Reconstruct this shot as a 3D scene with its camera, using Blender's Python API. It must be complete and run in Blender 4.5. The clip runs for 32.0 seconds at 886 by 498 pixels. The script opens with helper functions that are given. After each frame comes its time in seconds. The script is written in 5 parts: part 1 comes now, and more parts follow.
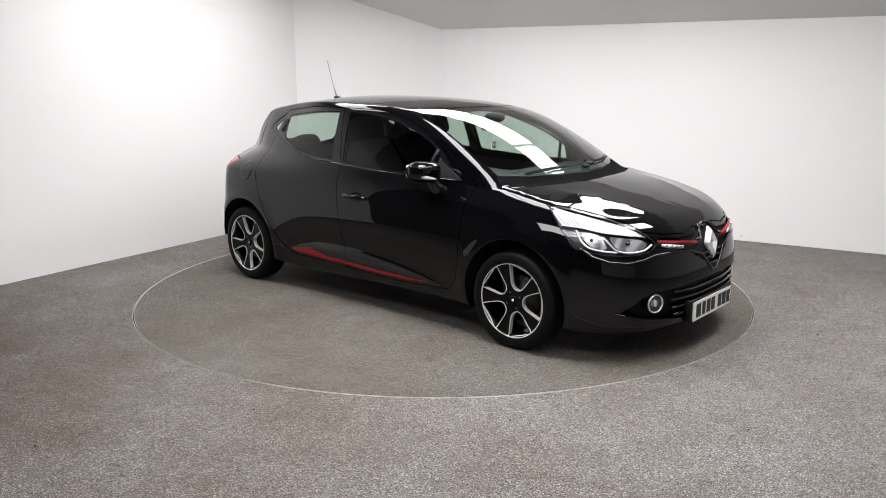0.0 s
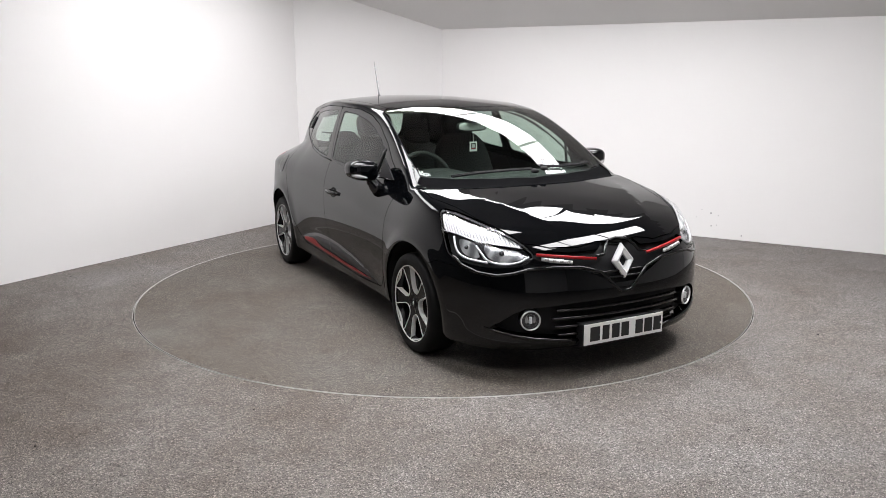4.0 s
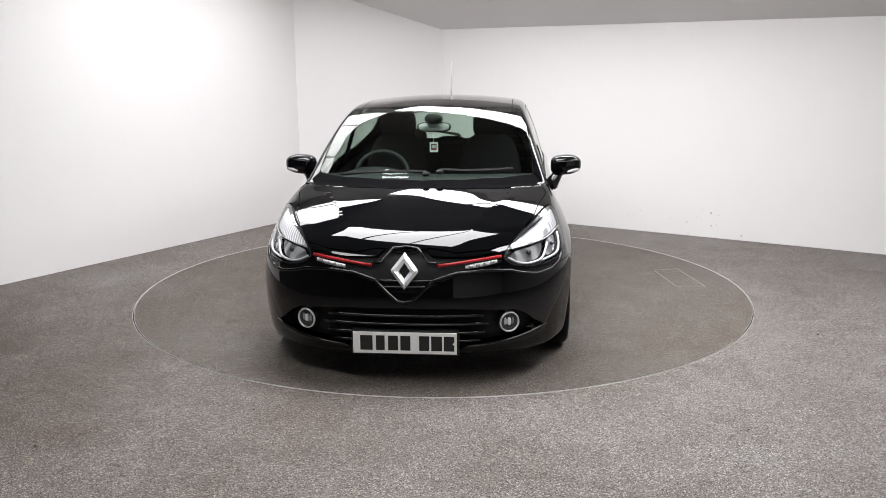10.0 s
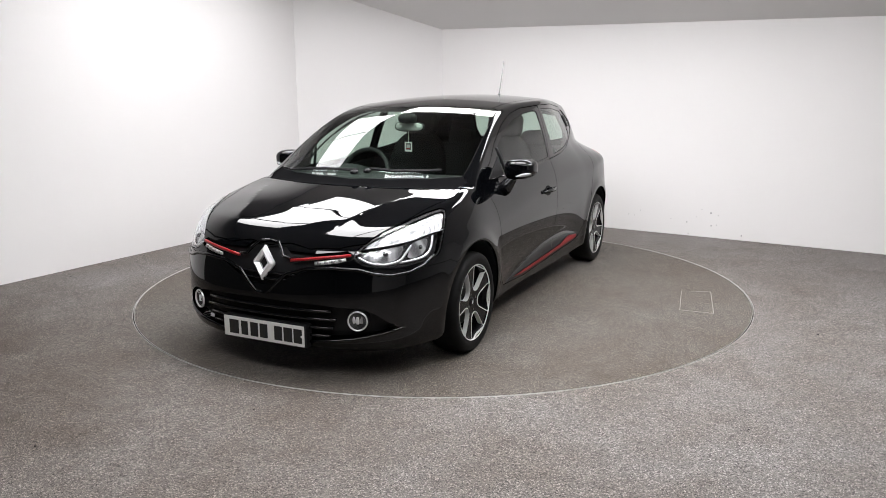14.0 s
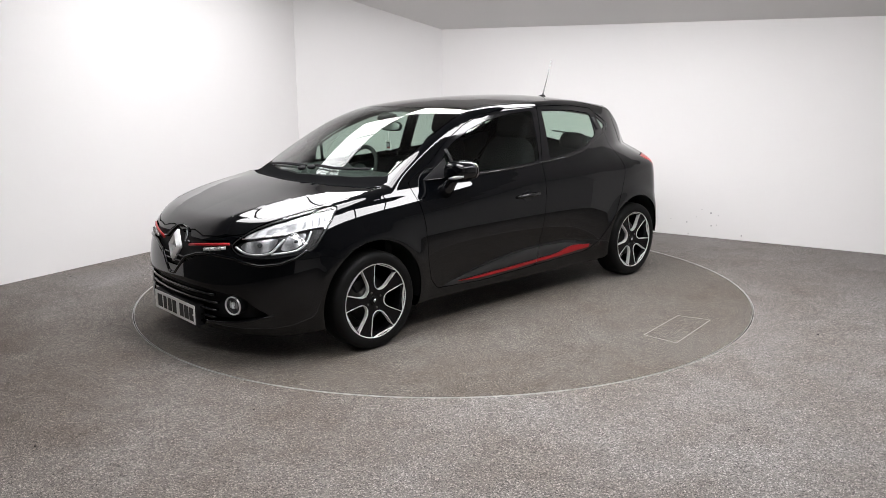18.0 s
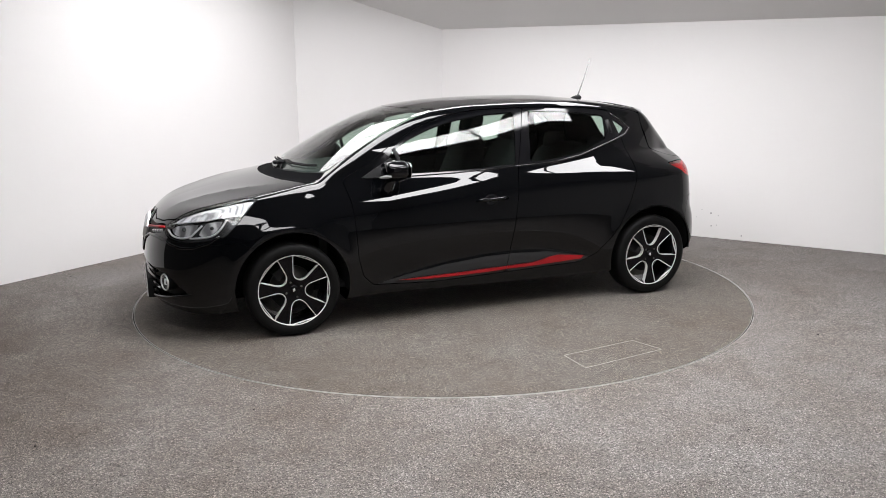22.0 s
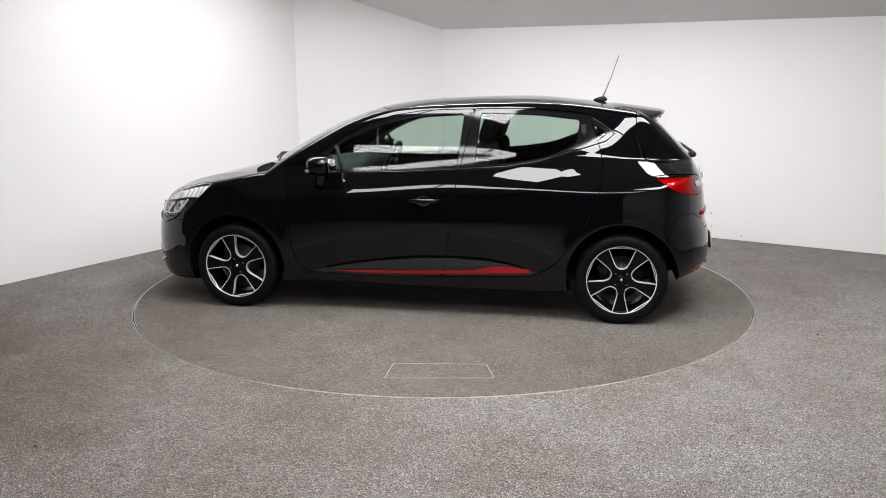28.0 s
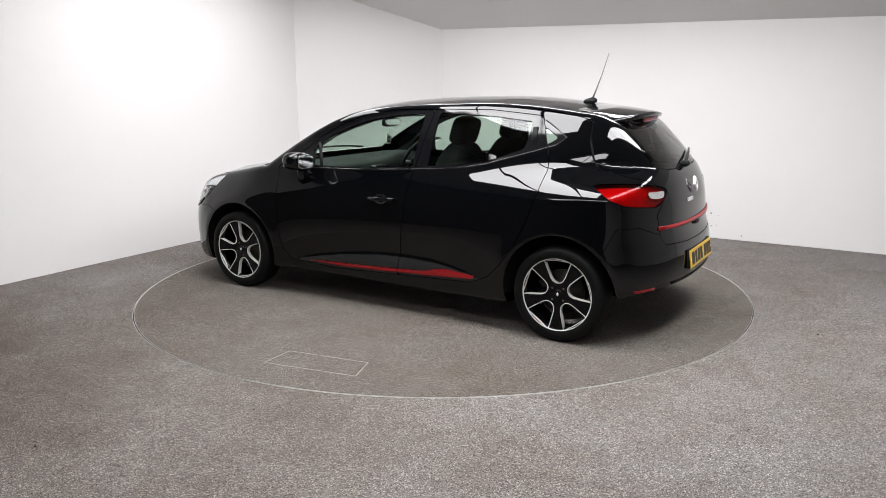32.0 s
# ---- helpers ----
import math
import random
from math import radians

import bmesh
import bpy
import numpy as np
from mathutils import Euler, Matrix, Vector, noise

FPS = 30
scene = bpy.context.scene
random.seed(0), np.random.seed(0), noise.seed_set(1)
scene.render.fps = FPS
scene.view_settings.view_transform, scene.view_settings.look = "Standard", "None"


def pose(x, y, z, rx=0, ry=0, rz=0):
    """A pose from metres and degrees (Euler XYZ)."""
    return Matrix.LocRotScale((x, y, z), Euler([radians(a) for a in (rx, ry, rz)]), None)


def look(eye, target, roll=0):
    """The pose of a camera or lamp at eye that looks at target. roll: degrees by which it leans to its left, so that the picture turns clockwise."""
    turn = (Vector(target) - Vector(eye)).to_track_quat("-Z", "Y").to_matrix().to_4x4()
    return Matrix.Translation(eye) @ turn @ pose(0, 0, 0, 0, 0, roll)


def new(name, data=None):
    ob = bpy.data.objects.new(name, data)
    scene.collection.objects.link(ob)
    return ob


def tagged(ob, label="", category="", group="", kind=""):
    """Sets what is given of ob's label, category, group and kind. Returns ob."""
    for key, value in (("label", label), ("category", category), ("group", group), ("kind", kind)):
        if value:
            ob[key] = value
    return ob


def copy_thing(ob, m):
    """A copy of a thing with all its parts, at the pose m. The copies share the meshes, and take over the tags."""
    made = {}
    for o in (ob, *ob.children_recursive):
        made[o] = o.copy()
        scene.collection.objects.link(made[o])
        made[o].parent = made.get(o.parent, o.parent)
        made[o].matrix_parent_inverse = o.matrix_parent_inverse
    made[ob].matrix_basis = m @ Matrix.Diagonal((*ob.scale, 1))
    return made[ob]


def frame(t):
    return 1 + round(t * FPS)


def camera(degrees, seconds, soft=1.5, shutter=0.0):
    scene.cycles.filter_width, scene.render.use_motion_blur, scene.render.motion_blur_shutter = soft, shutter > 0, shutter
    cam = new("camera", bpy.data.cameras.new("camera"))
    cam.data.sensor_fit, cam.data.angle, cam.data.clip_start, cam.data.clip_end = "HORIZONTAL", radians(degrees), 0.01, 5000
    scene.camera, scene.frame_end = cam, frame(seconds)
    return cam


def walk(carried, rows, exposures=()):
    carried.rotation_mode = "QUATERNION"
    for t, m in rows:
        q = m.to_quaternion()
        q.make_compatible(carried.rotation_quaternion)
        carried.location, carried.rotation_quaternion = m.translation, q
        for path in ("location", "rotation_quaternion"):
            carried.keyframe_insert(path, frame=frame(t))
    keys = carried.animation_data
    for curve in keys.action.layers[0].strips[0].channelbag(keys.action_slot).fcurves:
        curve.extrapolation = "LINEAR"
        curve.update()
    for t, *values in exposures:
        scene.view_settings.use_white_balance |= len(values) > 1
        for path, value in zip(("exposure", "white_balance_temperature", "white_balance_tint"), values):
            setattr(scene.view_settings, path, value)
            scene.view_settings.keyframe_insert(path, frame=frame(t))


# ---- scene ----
# The camera stands on a tripod and never moves; the car turns before it.
SECONDS = 32.0
cam = camera(59.1, SECONDS, soft=0.8)
EYE = Vector((0.0, -5.817, 1.511))
PITCH = radians(-12.011)
VIEW = look(EYE, EYE + Vector((0.0001, math.cos(PITCH), math.sin(PITCH))), -0.327)
walk(cam, [(0.0, VIEW), (SECONDS, VIEW)], exposures=[(0.0, 0.0), (SECONDS, 0.0)])

# ---- world: a closed studio, only a faint daylight outside it ----
world = bpy.data.worlds.new("world")
scene.world = world
world.use_nodes = True
world.node_tree.nodes["Background"].inputs["Color"].default_value = (0.8, 0.85, 0.9, 1)
world.node_tree.nodes["Background"].inputs["Strength"].default_value = 0.05
LAMP_POWER = 22.0


# ---- materials ----
def material(name, color, rough=0.5, metal=0.0, coat=0.0, spec=0.5):
    m = bpy.data.materials.new(name)
    m.use_nodes = True
    p = m.node_tree.nodes["Principled BSDF"]
    p.inputs["Base Color"].default_value = (*color, 1)
    p.inputs["Roughness"].default_value = rough
    p.inputs["Metallic"].default_value = metal
    p.inputs["Coat Weight"].default_value = coat
    p.inputs["Coat Roughness"].default_value = 0.02
    p.inputs["Specular IOR Level"].default_value = spec
    return m


def nodes_of(m):
    return m.node_tree.nodes, m.node_tree.links, m.node_tree.nodes["Principled BSDF"]


def noise_node(m, scale, detail=4.0, rough=0.6, coords="Object"):
    n, l, p = nodes_of(m)
    tc, no = n.new("ShaderNodeTexCoord"), n.new("ShaderNodeTexNoise")
    no.inputs["Scale"].default_value, no.inputs["Detail"].default_value, no.inputs["Roughness"].default_value = scale, detail, rough
    l.new(tc.outputs[coords], no.inputs["Vector"])
    return no


def ramp(m, source, stops):
    n, l, p = nodes_of(m)
    r = n.new("ShaderNodeValToRGB")
    while len(r.color_ramp.elements) < len(stops):
        r.color_ramp.elements.new(0.5)
    for e, (at, c) in zip(r.color_ramp.elements, stops):
        e.position = at
        e.color = (*c, 1) if len(c) == 3 else c
    l.new(source, r.inputs["Fac"])
    return r


def mixed(m, a, b, fac, kind="MIX"):
    n, l, p = nodes_of(m)
    x = n.new("ShaderNodeMix")
    x.data_type, x.blend_type = "RGBA", kind
    for value, i in ((fac, 0), (a, 6), (b, 7)):
        if isinstance(value, (int, float)):
            x.inputs[i].default_value = value
        elif isinstance(value, tuple):
            x.inputs[i].default_value = (*value, 1)
        else:
            l.new(value, x.inputs[i])
    return x.outputs[2]


def bumped(m, source, strength, distance=0.01):
    n, l, p = nodes_of(m)
    b = n.new("ShaderNodeBump")
    b.inputs["Strength"].default_value, b.inputs["Distance"].default_value = strength, distance
    l.new(source, b.inputs["Height"])
    l.new(b.outputs["Normal"], p.inputs["Normal"])


def varied(m, amount, scale, rough_amount=0.0):
    """Slow uneven tone over a surface, and a little unevenness of gloss."""
    n, l, p = nodes_of(m)
    base = tuple(p.inputs["Base Color"].default_value)[:3]
    no = noise_node(m, scale)
    dark = tuple(c * (1 - amount) for c in base)
    l.new(mixed(m, dark, base, no.outputs["Fac"]), p.inputs["Base Color"])
    if rough_amount:
        r0 = p.inputs["Roughness"].default_value
        mr = n.new("ShaderNodeMapRange")
        mr.inputs[3].default_value, mr.inputs[4].default_value = max(r0 - rough_amount, 0.01), r0 + rough_amount
        l.new(no.outputs["Fac"], mr.inputs[0])
        l.new(mr.outputs[0], p.inputs["Roughness"])
    return m


def bonded_stone(name, tone, stain, shade_at=None):
    """Resin-bonded fine gravel: light and dark chips in a grey binder, with worn brownish patches."""
    m = material(name, tone, 0.85, spec=0.3)
    n, l, p = nodes_of(m)
    tc = n.new("ShaderNodeTexCoord")
    chips = n.new("ShaderNodeTexVoronoi")
    chips.inputs["Scale"].default_value = 215
    l.new(tc.outputs["Object"], chips.inputs["Vector"])
    grey = n.new("ShaderNodeSeparateColor")
    l.new(chips.outputs["Color"], grey.inputs[0])
    stone = ramp(m, grey.outputs[0], [(0.0, tuple(c * 0.22 for c in tone)), (0.25, tuple(c * 0.72 for c in tone)), (0.8, tuple(c * 1.12 for c in tone)), (1.0, tuple(min(c * 2.3, 0.8) for c in tone))])
    fine = noise_node(m, 300, 3)
    tone2 = mixed(m, stone.outputs[0], ramp(m, fine.outputs["Fac"], [(0.35, (0.35, 0.35, 0.35)), (0.65, (1.35, 1.35, 1.35))]).outputs[0], 0.75, "MULTIPLY")
    slow = noise_node(m, 0.9, 5, 0.65)
    worn = ramp(m, slow.outputs["Fac"], [(0.35, stain), (0.65, (1, 1, 1))])
    streak = noise_node(m, 5.5, 6, 0.7)
    worn2 = ramp(m, streak.outputs["Fac"], [(0.3, (0.86, 0.84, 0.81)), (0.6, (1.03, 1.03, 1.03))])
    out = mixed(m, mixed(m, tone2, worn.outputs[0], 1.0, "MULTIPLY"), worn2.outputs[0], 1.0, "MULTIPLY")
    if shade_at:
        # Weak light at the floor's left, painted as a broad brown patch with an uneven edge.
        away = n.new("ShaderNodeVectorMath")
        away.operation = "DISTANCE"
        away.inputs[1].default_value = shade_at
        l.new(tc.outputs["Object"], away.inputs[0])
        wob = n.new("ShaderNodeMath")
        wob.operation = "MULTIPLY_ADD"
        wob.inputs[1].default_value = 2.4
        l.new(slow.outputs["Fac"], wob.inputs[0])
        l.new(away.outputs["Value"], wob.inputs[2])
        scaled = n.new("ShaderNodeMath")
        scaled.operation = "MULTIPLY"
        scaled.inputs[1].default_value = 0.2
        l.new(wob.outputs[0], scaled.inputs[0])
        out = mixed(m, out, ramp(m, scaled.outputs[0], [(0.35, (0.70, 0.655, 0.61)), (0.8, (1.05, 1.05, 1.05))]).outputs[0], 1.0, "MULTIPLY")
    l.new(out, p.inputs["Base Color"])
    bumped(m, chips.outputs["Distance"], 0.35, 0.004)
    return m


def glass(name, tint, ior=1.45):
    m = bpy.data.materials.new(name)
    m.use_nodes = True
    n, l = m.node_tree.nodes, m.node_tree.links
    n.remove(n["Principled BSDF"])
    tr, gl, mx, lw, pw, fr = (n.new("ShaderNode" + k) for k in ("BsdfTransparent", "BsdfGlossy", "MixShader", "LayerWeight", "Math", "Math"))
    tr.inputs["Color"].default_value = (*tint, 1)
    gl.inputs["Roughness"].default_value = 0.01
    gl.inputs["Color"].default_value = (1, 1, 1, 1)
    f0 = ((ior - 1) / (ior + 1)) ** 2 * 1.15          # two faces of one thin pane
    lw.inputs["Blend"].default_value = 0.5
    pw.operation, fr.operation = "POWER", "MULTIPLY_ADD"
    l.new(lw.outputs["Facing"], pw.inputs[0])
    pw.inputs[1].default_value = 5.0
    l.new(pw.outputs[0], fr.inputs[0])
    fr.inputs[1].default_value, fr.inputs[2].default_value = 1 - f0, f0
    l.new(fr.outputs[0], mx.inputs[0]), l.new(tr.outputs[0], mx.inputs[1]), l.new(gl.outputs[0], mx.inputs[2])
    l.new(mx.outputs[0], n["Material Output"].inputs["Surface"])
    return m


def glowing(name, color, power):
    m = bpy.data.materials.new(name)
    m.use_nodes = True
    p = m.node_tree.nodes["Principled BSDF"]
    p.inputs["Base Color"].default_value = (0.8, 0.8, 0.8, 1)
    p.inputs["Emission Color"].default_value = (*color, 1)
    p.inputs["Emission Strength"].default_value = power
    return m


WALL = material("white_wall_paint", (0.775, 0.76, 0.755), 0.75, spec=0.25)
varied(WALL, 0.035, 1.3)
bumped(WALL, noise_node(WALL, 90, 3).outputs["Fac"], 0.05, 0.003)
# Tones for walls out of view, chosen for bounce and the car's reflections.
DARKWALL = varied(material("unseen_dark_wall_paint", (0.05, 0.049, 0.048), 0.8, spec=0.2), 0.2, 1.5)
MIDWALL = varied(material("unseen_grey_wall_paint", (0.50, 0.49, 0.485), 0.8, spec=0.2), 0.1, 1.5)
# One ceiling in two tones: shade painted into the upper part, light into the slope.
SHADECEIL = varied(material("shaded_ceiling_paint", (0.46, 0.45, 0.445), 0.85, spec=0.2), 0.04, 1.0)
LITSLOPE = varied(material("lit_slope_paint", (0.74, 0.73, 0.725), 0.85, spec=0.2), 0.03, 1.0)
# The last point centres the shade painted into the floor's left side.
FLOOR = bonded_stone("bonded_gravel_floor", (0.196, 0.184, 0.177), (0.76, 0.71, 0.665), (-2.9, -2.2, 0.0))
TABLE = bonded_stone("bonded_gravel_turntable", (0.148, 0.136, 0.125), (0.78, 0.72, 0.66))
STEEL = varied(material("worn_steel_edge", (0.50, 0.49, 0.47), 0.5, 0.25), 0.5, 9)
GAP = material("dark_gap", (0.008, 0.008, 0.008), 0.9, spec=0.1)
CHALK = varied(material("pale_line", (0.40, 0.38, 0.355), 0.85, spec=0.2), 0.5, 14)
SCUFF = material("grey_scuff", (0.36, 0.36, 0.36), 0.8)
PAINT = material("black_gloss_paint", (0.0014, 0.0016, 0.0021), 0.014, 0.0, 0.0, 0.44)
PIANO = material("black_gloss_plastic", (0.005, 0.005, 0.006), 0.08)
PLASTIC = material("black_textured_plastic", (0.008, 0.008, 0.009), 0.55, spec=0.22)
bumped(PLASTIC, noise_node(PLASTIC, 700, 2).outputs["Fac"], 0.15, 0.001)
TRIMGREY = material("satin_black_trim", (0.018, 0.018, 0.019), 0.42, spec=0.45)
RUBBER = varied(material("tyre_rubber", (0.005, 0.005, 0.005), 0.6, spec=0.15), 0.35, 30, 0.08)
SEAL = material("rubber_seal", (0.006, 0.006, 0.007), 0.65, spec=0.2)
RED = material("red_trim", (0.32, 0.008, 0.012), 0.30, spec=0.4)
CHROME = material("chrome", (0.90, 0.91, 0.92), 0.25, 0.5)
MATT = material("dull_black_plastic", (0.004, 0.004, 0.0045), 0.9, spec=0.03)
SILVER = varied(material("machined_alloy", (0.72, 0.72, 0.71), 0.36, 0.3), 0.1, 60)
RIMBLACK = material("black_alloy_paint", (0.003, 0.003, 0.0035), 0.22, 0.0, 0.0, 0.18)
DISC = varied(material("brake_disc_steel", (0.10, 0.095, 0.09), 0.45, 0.9), 0.4, 40)
GLASS = glass("tinted_window_glass", (0.66, 0.76, 0.70))
LENS = glass("clear_lamp_lens", (0.93, 0.94, 0.95), 1.4)
REDLENS = glass("red_lamp_lens", (0.92, 0.14, 0.16), 1.28)
CLOTH = varied(material("dark_seat_cloth", (0.022, 0.022, 0.024), 0.95, spec=0.2), 0.4, 60)
DASH = material("soft_black_dashboard", (0.014, 0.014, 0.015), 0.6, spec=0.35)
bumped(DASH, noise_node(DASH, 400, 2).outputs["Fac"], 0.2, 0.001)
HEADLINING = material("pale_grey_headlining", (0.30, 0.30, 0.29), 0.95)
WHITE = material("white_plastic", (0.78, 0.78, 0.76), 0.5)
YELLOW = material("yellow_plate", (0.72, 0.47, 0.03), 0.4)
INK = material("black_ink", (0.01, 0.01, 0.01), 0.5)
REFLECT = varied(material("lamp_reflector", (0.94, 0.95, 0.96), 0.28, 0.2), 0.35, 38)
LAMPBLACK = varied(material("satin_lamp_interior", (0.055, 0.056, 0.058), 0.25, 0.3), 0.6, 22)
REDREFLECT = varied(material("red_reflector", (0.34, 0.007, 0.013), 0.35), 0.7, 28)
LENSWHITE = varied(material("clear_white_lens", (0.44, 0.44, 0.44), 0.12), 0.5, 60)
# Flutes are bumped; their bright and dark reflections are also painted into the colour.
FLUTED = material("fluted_lamp_reflector", (0.92, 0.92, 0.93), 0.2, 0.6)
fl = FLUTED.node_tree.nodes.new("ShaderNodeTexWave")
fl.inputs["Scale"].default_value, fl.inputs["Distortion"].default_value, fl.inputs["Detail"].default_value = 5.0, 6.0, 2.0
FLUTED.node_tree.links.new(FLUTED.node_tree.nodes.new("ShaderNodeTexCoord").outputs["Object"], fl.inputs["Vector"])
FLUTED.node_tree.links.new(ramp(FLUTED, fl.outputs["Fac"], [(0.1, (0.30, 0.30, 0.31)), (0.5, (0.55, 0.55, 0.56)), (0.8, (0.88, 0.88, 0.89))]).outputs[0], nodes_of(FLUTED)[2].inputs["Base Color"])
bumped(FLUTED, fl.outputs["Fac"], 0.35, 0.004)
# Likewise the ribs: grey bands in the colour stand in for reflections.
RIBBED = material("ribbed_lamp_reflector", (0.9, 0.9, 0.91), 0.25, 0.35)
rib = RIBBED.node_tree.nodes.new("ShaderNodeTexWave")
rib.bands_direction = "DIAGONAL"
rib.inputs["Scale"].default_value, rib.inputs["Distortion"].default_value, rib.inputs["Detail"].default_value = 26.0, 2.0, 1.0
RIBBED.node_tree.links.new(RIBBED.node_tree.nodes.new("ShaderNodeTexCoord").outputs["Object"], rib.inputs["Vector"])
RIBBED.node_tree.links.new(ramp(RIBBED, rib.outputs["Fac"], [(0.0, (0.42, 0.42, 0.43)), (0.45, (0.88, 0.88, 0.89)), (0.8, (0.95, 0.95, 0.96))]).outputs[0], nodes_of(RIBBED)[2].inputs["Base Color"])
bumped(RIBBED, rib.outputs["Fac"], 0.6, 0.004)
LAMPTRIM = material("bright_lamp_trim", (0.86, 0.87, 0.88), 0.25, 0.6)
SILVERTRIM = material("satin_silver_trim", (0.45, 0.45, 0.45), 0.35, 0.8)
WHITEGREY = material("pale_grey_plastic", (0.45, 0.45, 0.44), 0.6)
LAMP = glowing("lamp_diffuser", (0.995, 0.985, 1.0), LAMP_POWER)
# Panels of lower power, dimmed to balance floor and walls.
LAMPSIDE = glowing("dimmed_lamp_diffuser", (0.99, 0.98, 0.995), LAMP_POWER * 0.55)
LAMPLEFT = glowing("wall_side_lamp_diffuser", (0.99, 0.98, 0.995), LAMP_POWER * 0.40)
LAMPMID = glowing("middle_lamp_diffuser", (0.99, 0.98, 0.995), LAMP_POWER * 0.70)
LAMPOVER = glowing("overhead_lamp_diffuser", (0.99, 0.98, 0.995), LAMP_POWER * 0.80)
ALU = material("lamp_frame_aluminium", (0.25, 0.25, 0.25), 0.5, 0.8)
MIRRORGLASS = material("mirror_glass", (0.85, 0.87, 0.88), 0.02, 1.0)


# ---- mesh helpers ----
def part(name, bm, mat, parent=None, label="", smooth=True):
    me = bpy.data.meshes.new(name)
    bm.normal_update()
    bm.to_mesh(me)
    bm.free()
    if smooth:
        for p in me.polygons:
            p.use_smooth = True
    me.materials.append(mat)
    ob = new(name, me)
    ob.parent = parent
    if label:
        ob["label"] = label
    return ob


def raw(name, V, F, mat, parent=None, label="", normals=None, smooth=True):
    me = bpy.data.meshes.new(name)
    me.from_pydata([tuple(v) for v in V], [], [tuple(f) for f in F])
    me.validate()
    if smooth:
        me.polygons.foreach_set("use_smooth", [True] * len(me.polygons))
    if normals is not None:
        me.normals_split_custom_set_from_vertices([tuple(n) for n in normals])
    me.materials.append(mat)
    ob = new(name, me)
    ob.parent = parent
    if label:
        ob["label"] = label
    return ob


def empty(name, label, category, group="", kind=""):
    ob = new(name)
    ob.empty_display_size = 0.2
    return tagged(ob, label, category, group, kind)


def box(x0, y0, z0, x1, y1, z1, bevel=0.0, seg=2):
    bm = bmesh.new()
    bmesh.ops.create_cube(bm, size=1.0, matrix=Matrix.Translation(((x0 + x1) / 2, (y0 + y1) / 2, (z0 + z1) / 2)) @ Matrix.Diagonal((x1 - x0, y1 - y0, z1 - z0, 1)))
    if bevel:
        bmesh.ops.bevel(bm, geom=bm.edges[:], offset=bevel, segments=seg, profile=0.5, affect="EDGES")
    return bm


def moved(bm, m):
    bmesh.ops.transform(bm, matrix=m, verts=bm.verts)
    return bm


def lathe(profile, n=64, closed=False):
    """Turned about the y axis: profile of (radius, y)."""
    bm = bmesh.new()
    rings = []
    for r, y in profile:
        rings.append([bm.verts.new((r * math.cos(2 * math.pi * i / n), y, r * math.sin(2 * math.pi * i / n))) for i in range(n)])
    pairs = list(zip(rings, rings[1:])) + ([(rings[-1], rings[0])] if closed else [])
    for a, b in pairs:
        for i in range(n):
            bm.faces.new((a[i], a[(i + 1) % n], b[(i + 1) % n], b[i]))
    bmesh.ops.recalc_face_normals(bm, faces=bm.faces)
    return bm


def tube(points, radius, n=8, caps=True, radii=None):
    """A round bar along points."""
    bm = bmesh.new()
    P = [Vector(p) for p in points]
    rings = []
    up = Vector((0.13, 0.27, 0.95))
    for i, p in enumerate(P):
        d = (P[min(i + 1, len(P) - 1)] - P[max(i - 1, 0)]).normalized()
        a = d.cross(up).normalized()
        b = d.cross(a)
        r = radii[i] if radii else radius
        rings.append([bm.verts.new(p + (a * math.cos(2 * math.pi * k / n) + b * math.sin(2 * math.pi * k / n)) * r) for k in range(n)])
    for a, b in zip(rings, rings[1:]):
        for k in range(n):
            bm.faces.new((a[k], a[(k + 1) % n], b[(k + 1) % n], b[k]))
    if caps:
        bm.faces.new(rings[0][::-1]), bm.faces.new(rings[-1])
    bmesh.ops.recalc_face_normals(bm, faces=bm.faces)
    return bm


def prism(outline, depth, bevel=0.0):
    """A flat outline in x, z pushed out along y from 0 to depth."""
    bm = bmesh.new()
    a = [bm.verts.new((x, 0, z)) for x, z in outline]
    f = bm.faces.new(a)
    r = bmesh.ops.extrude_face_region(bm, geom=[f])
    bmesh.ops.translate(bm, vec=(0, depth, 0), verts=[v for v in r["geom"] if isinstance(v, bmesh.types.BMVert)])
    bmesh.ops.recalc_face_normals(bm, faces=bm.faces)
    if bevel:
        bmesh.ops.bevel(bm, geom=bm.edges[:], offset=bevel, segments=2, profile=0.5, affect="EDGES")
    return bm


def joined(*bms):
    out = bmesh.new()
    for b in bms:
        me = bpy.data.meshes.new("t")
        b.to_mesh(me)
        b.free()
        out.from_mesh(me)
        bpy.data.meshes.remove(me)
    return out


# ---- the room ----
def wall(name, a, b, top_a, top_b, thick=0.12, paint=None):
    """A wall on the plan line a to b, its room side on that line (the room lies to the right of a to b)."""
    a, b = Vector((*a, 0)), Vector((*b, 0))
    out = (b - a).normalized().cross(Vector((0, 0, -1))) * thick
    bm = bmesh.new()
    low = [bm.verts.new(p + Vector((0, 0, -0.05))) for p in (a, b, b + out, a + out)]
    high = [bm.verts.new(p + Vector((0, 0, h))) for p, h in ((a, top_a), (b, top_b), (b + out, top_b), (a + out, top_a))]
    bm.faces.new(low[::-1]), bm.faces.new(high)
    for i in range(4):
        j = (i + 1) % 4
        bm.faces.new((low[i], low[j], high[j], high[i]))
    bmesh.ops.recalc_face_normals(bm, faces=bm.faces)
    return tagged(part(name, bm, paint or WALL, smooth=False), "plain unseen studio wall added to shape light and reflections" if paint else "smooth white painted studio wall", "wall", kind="structure")


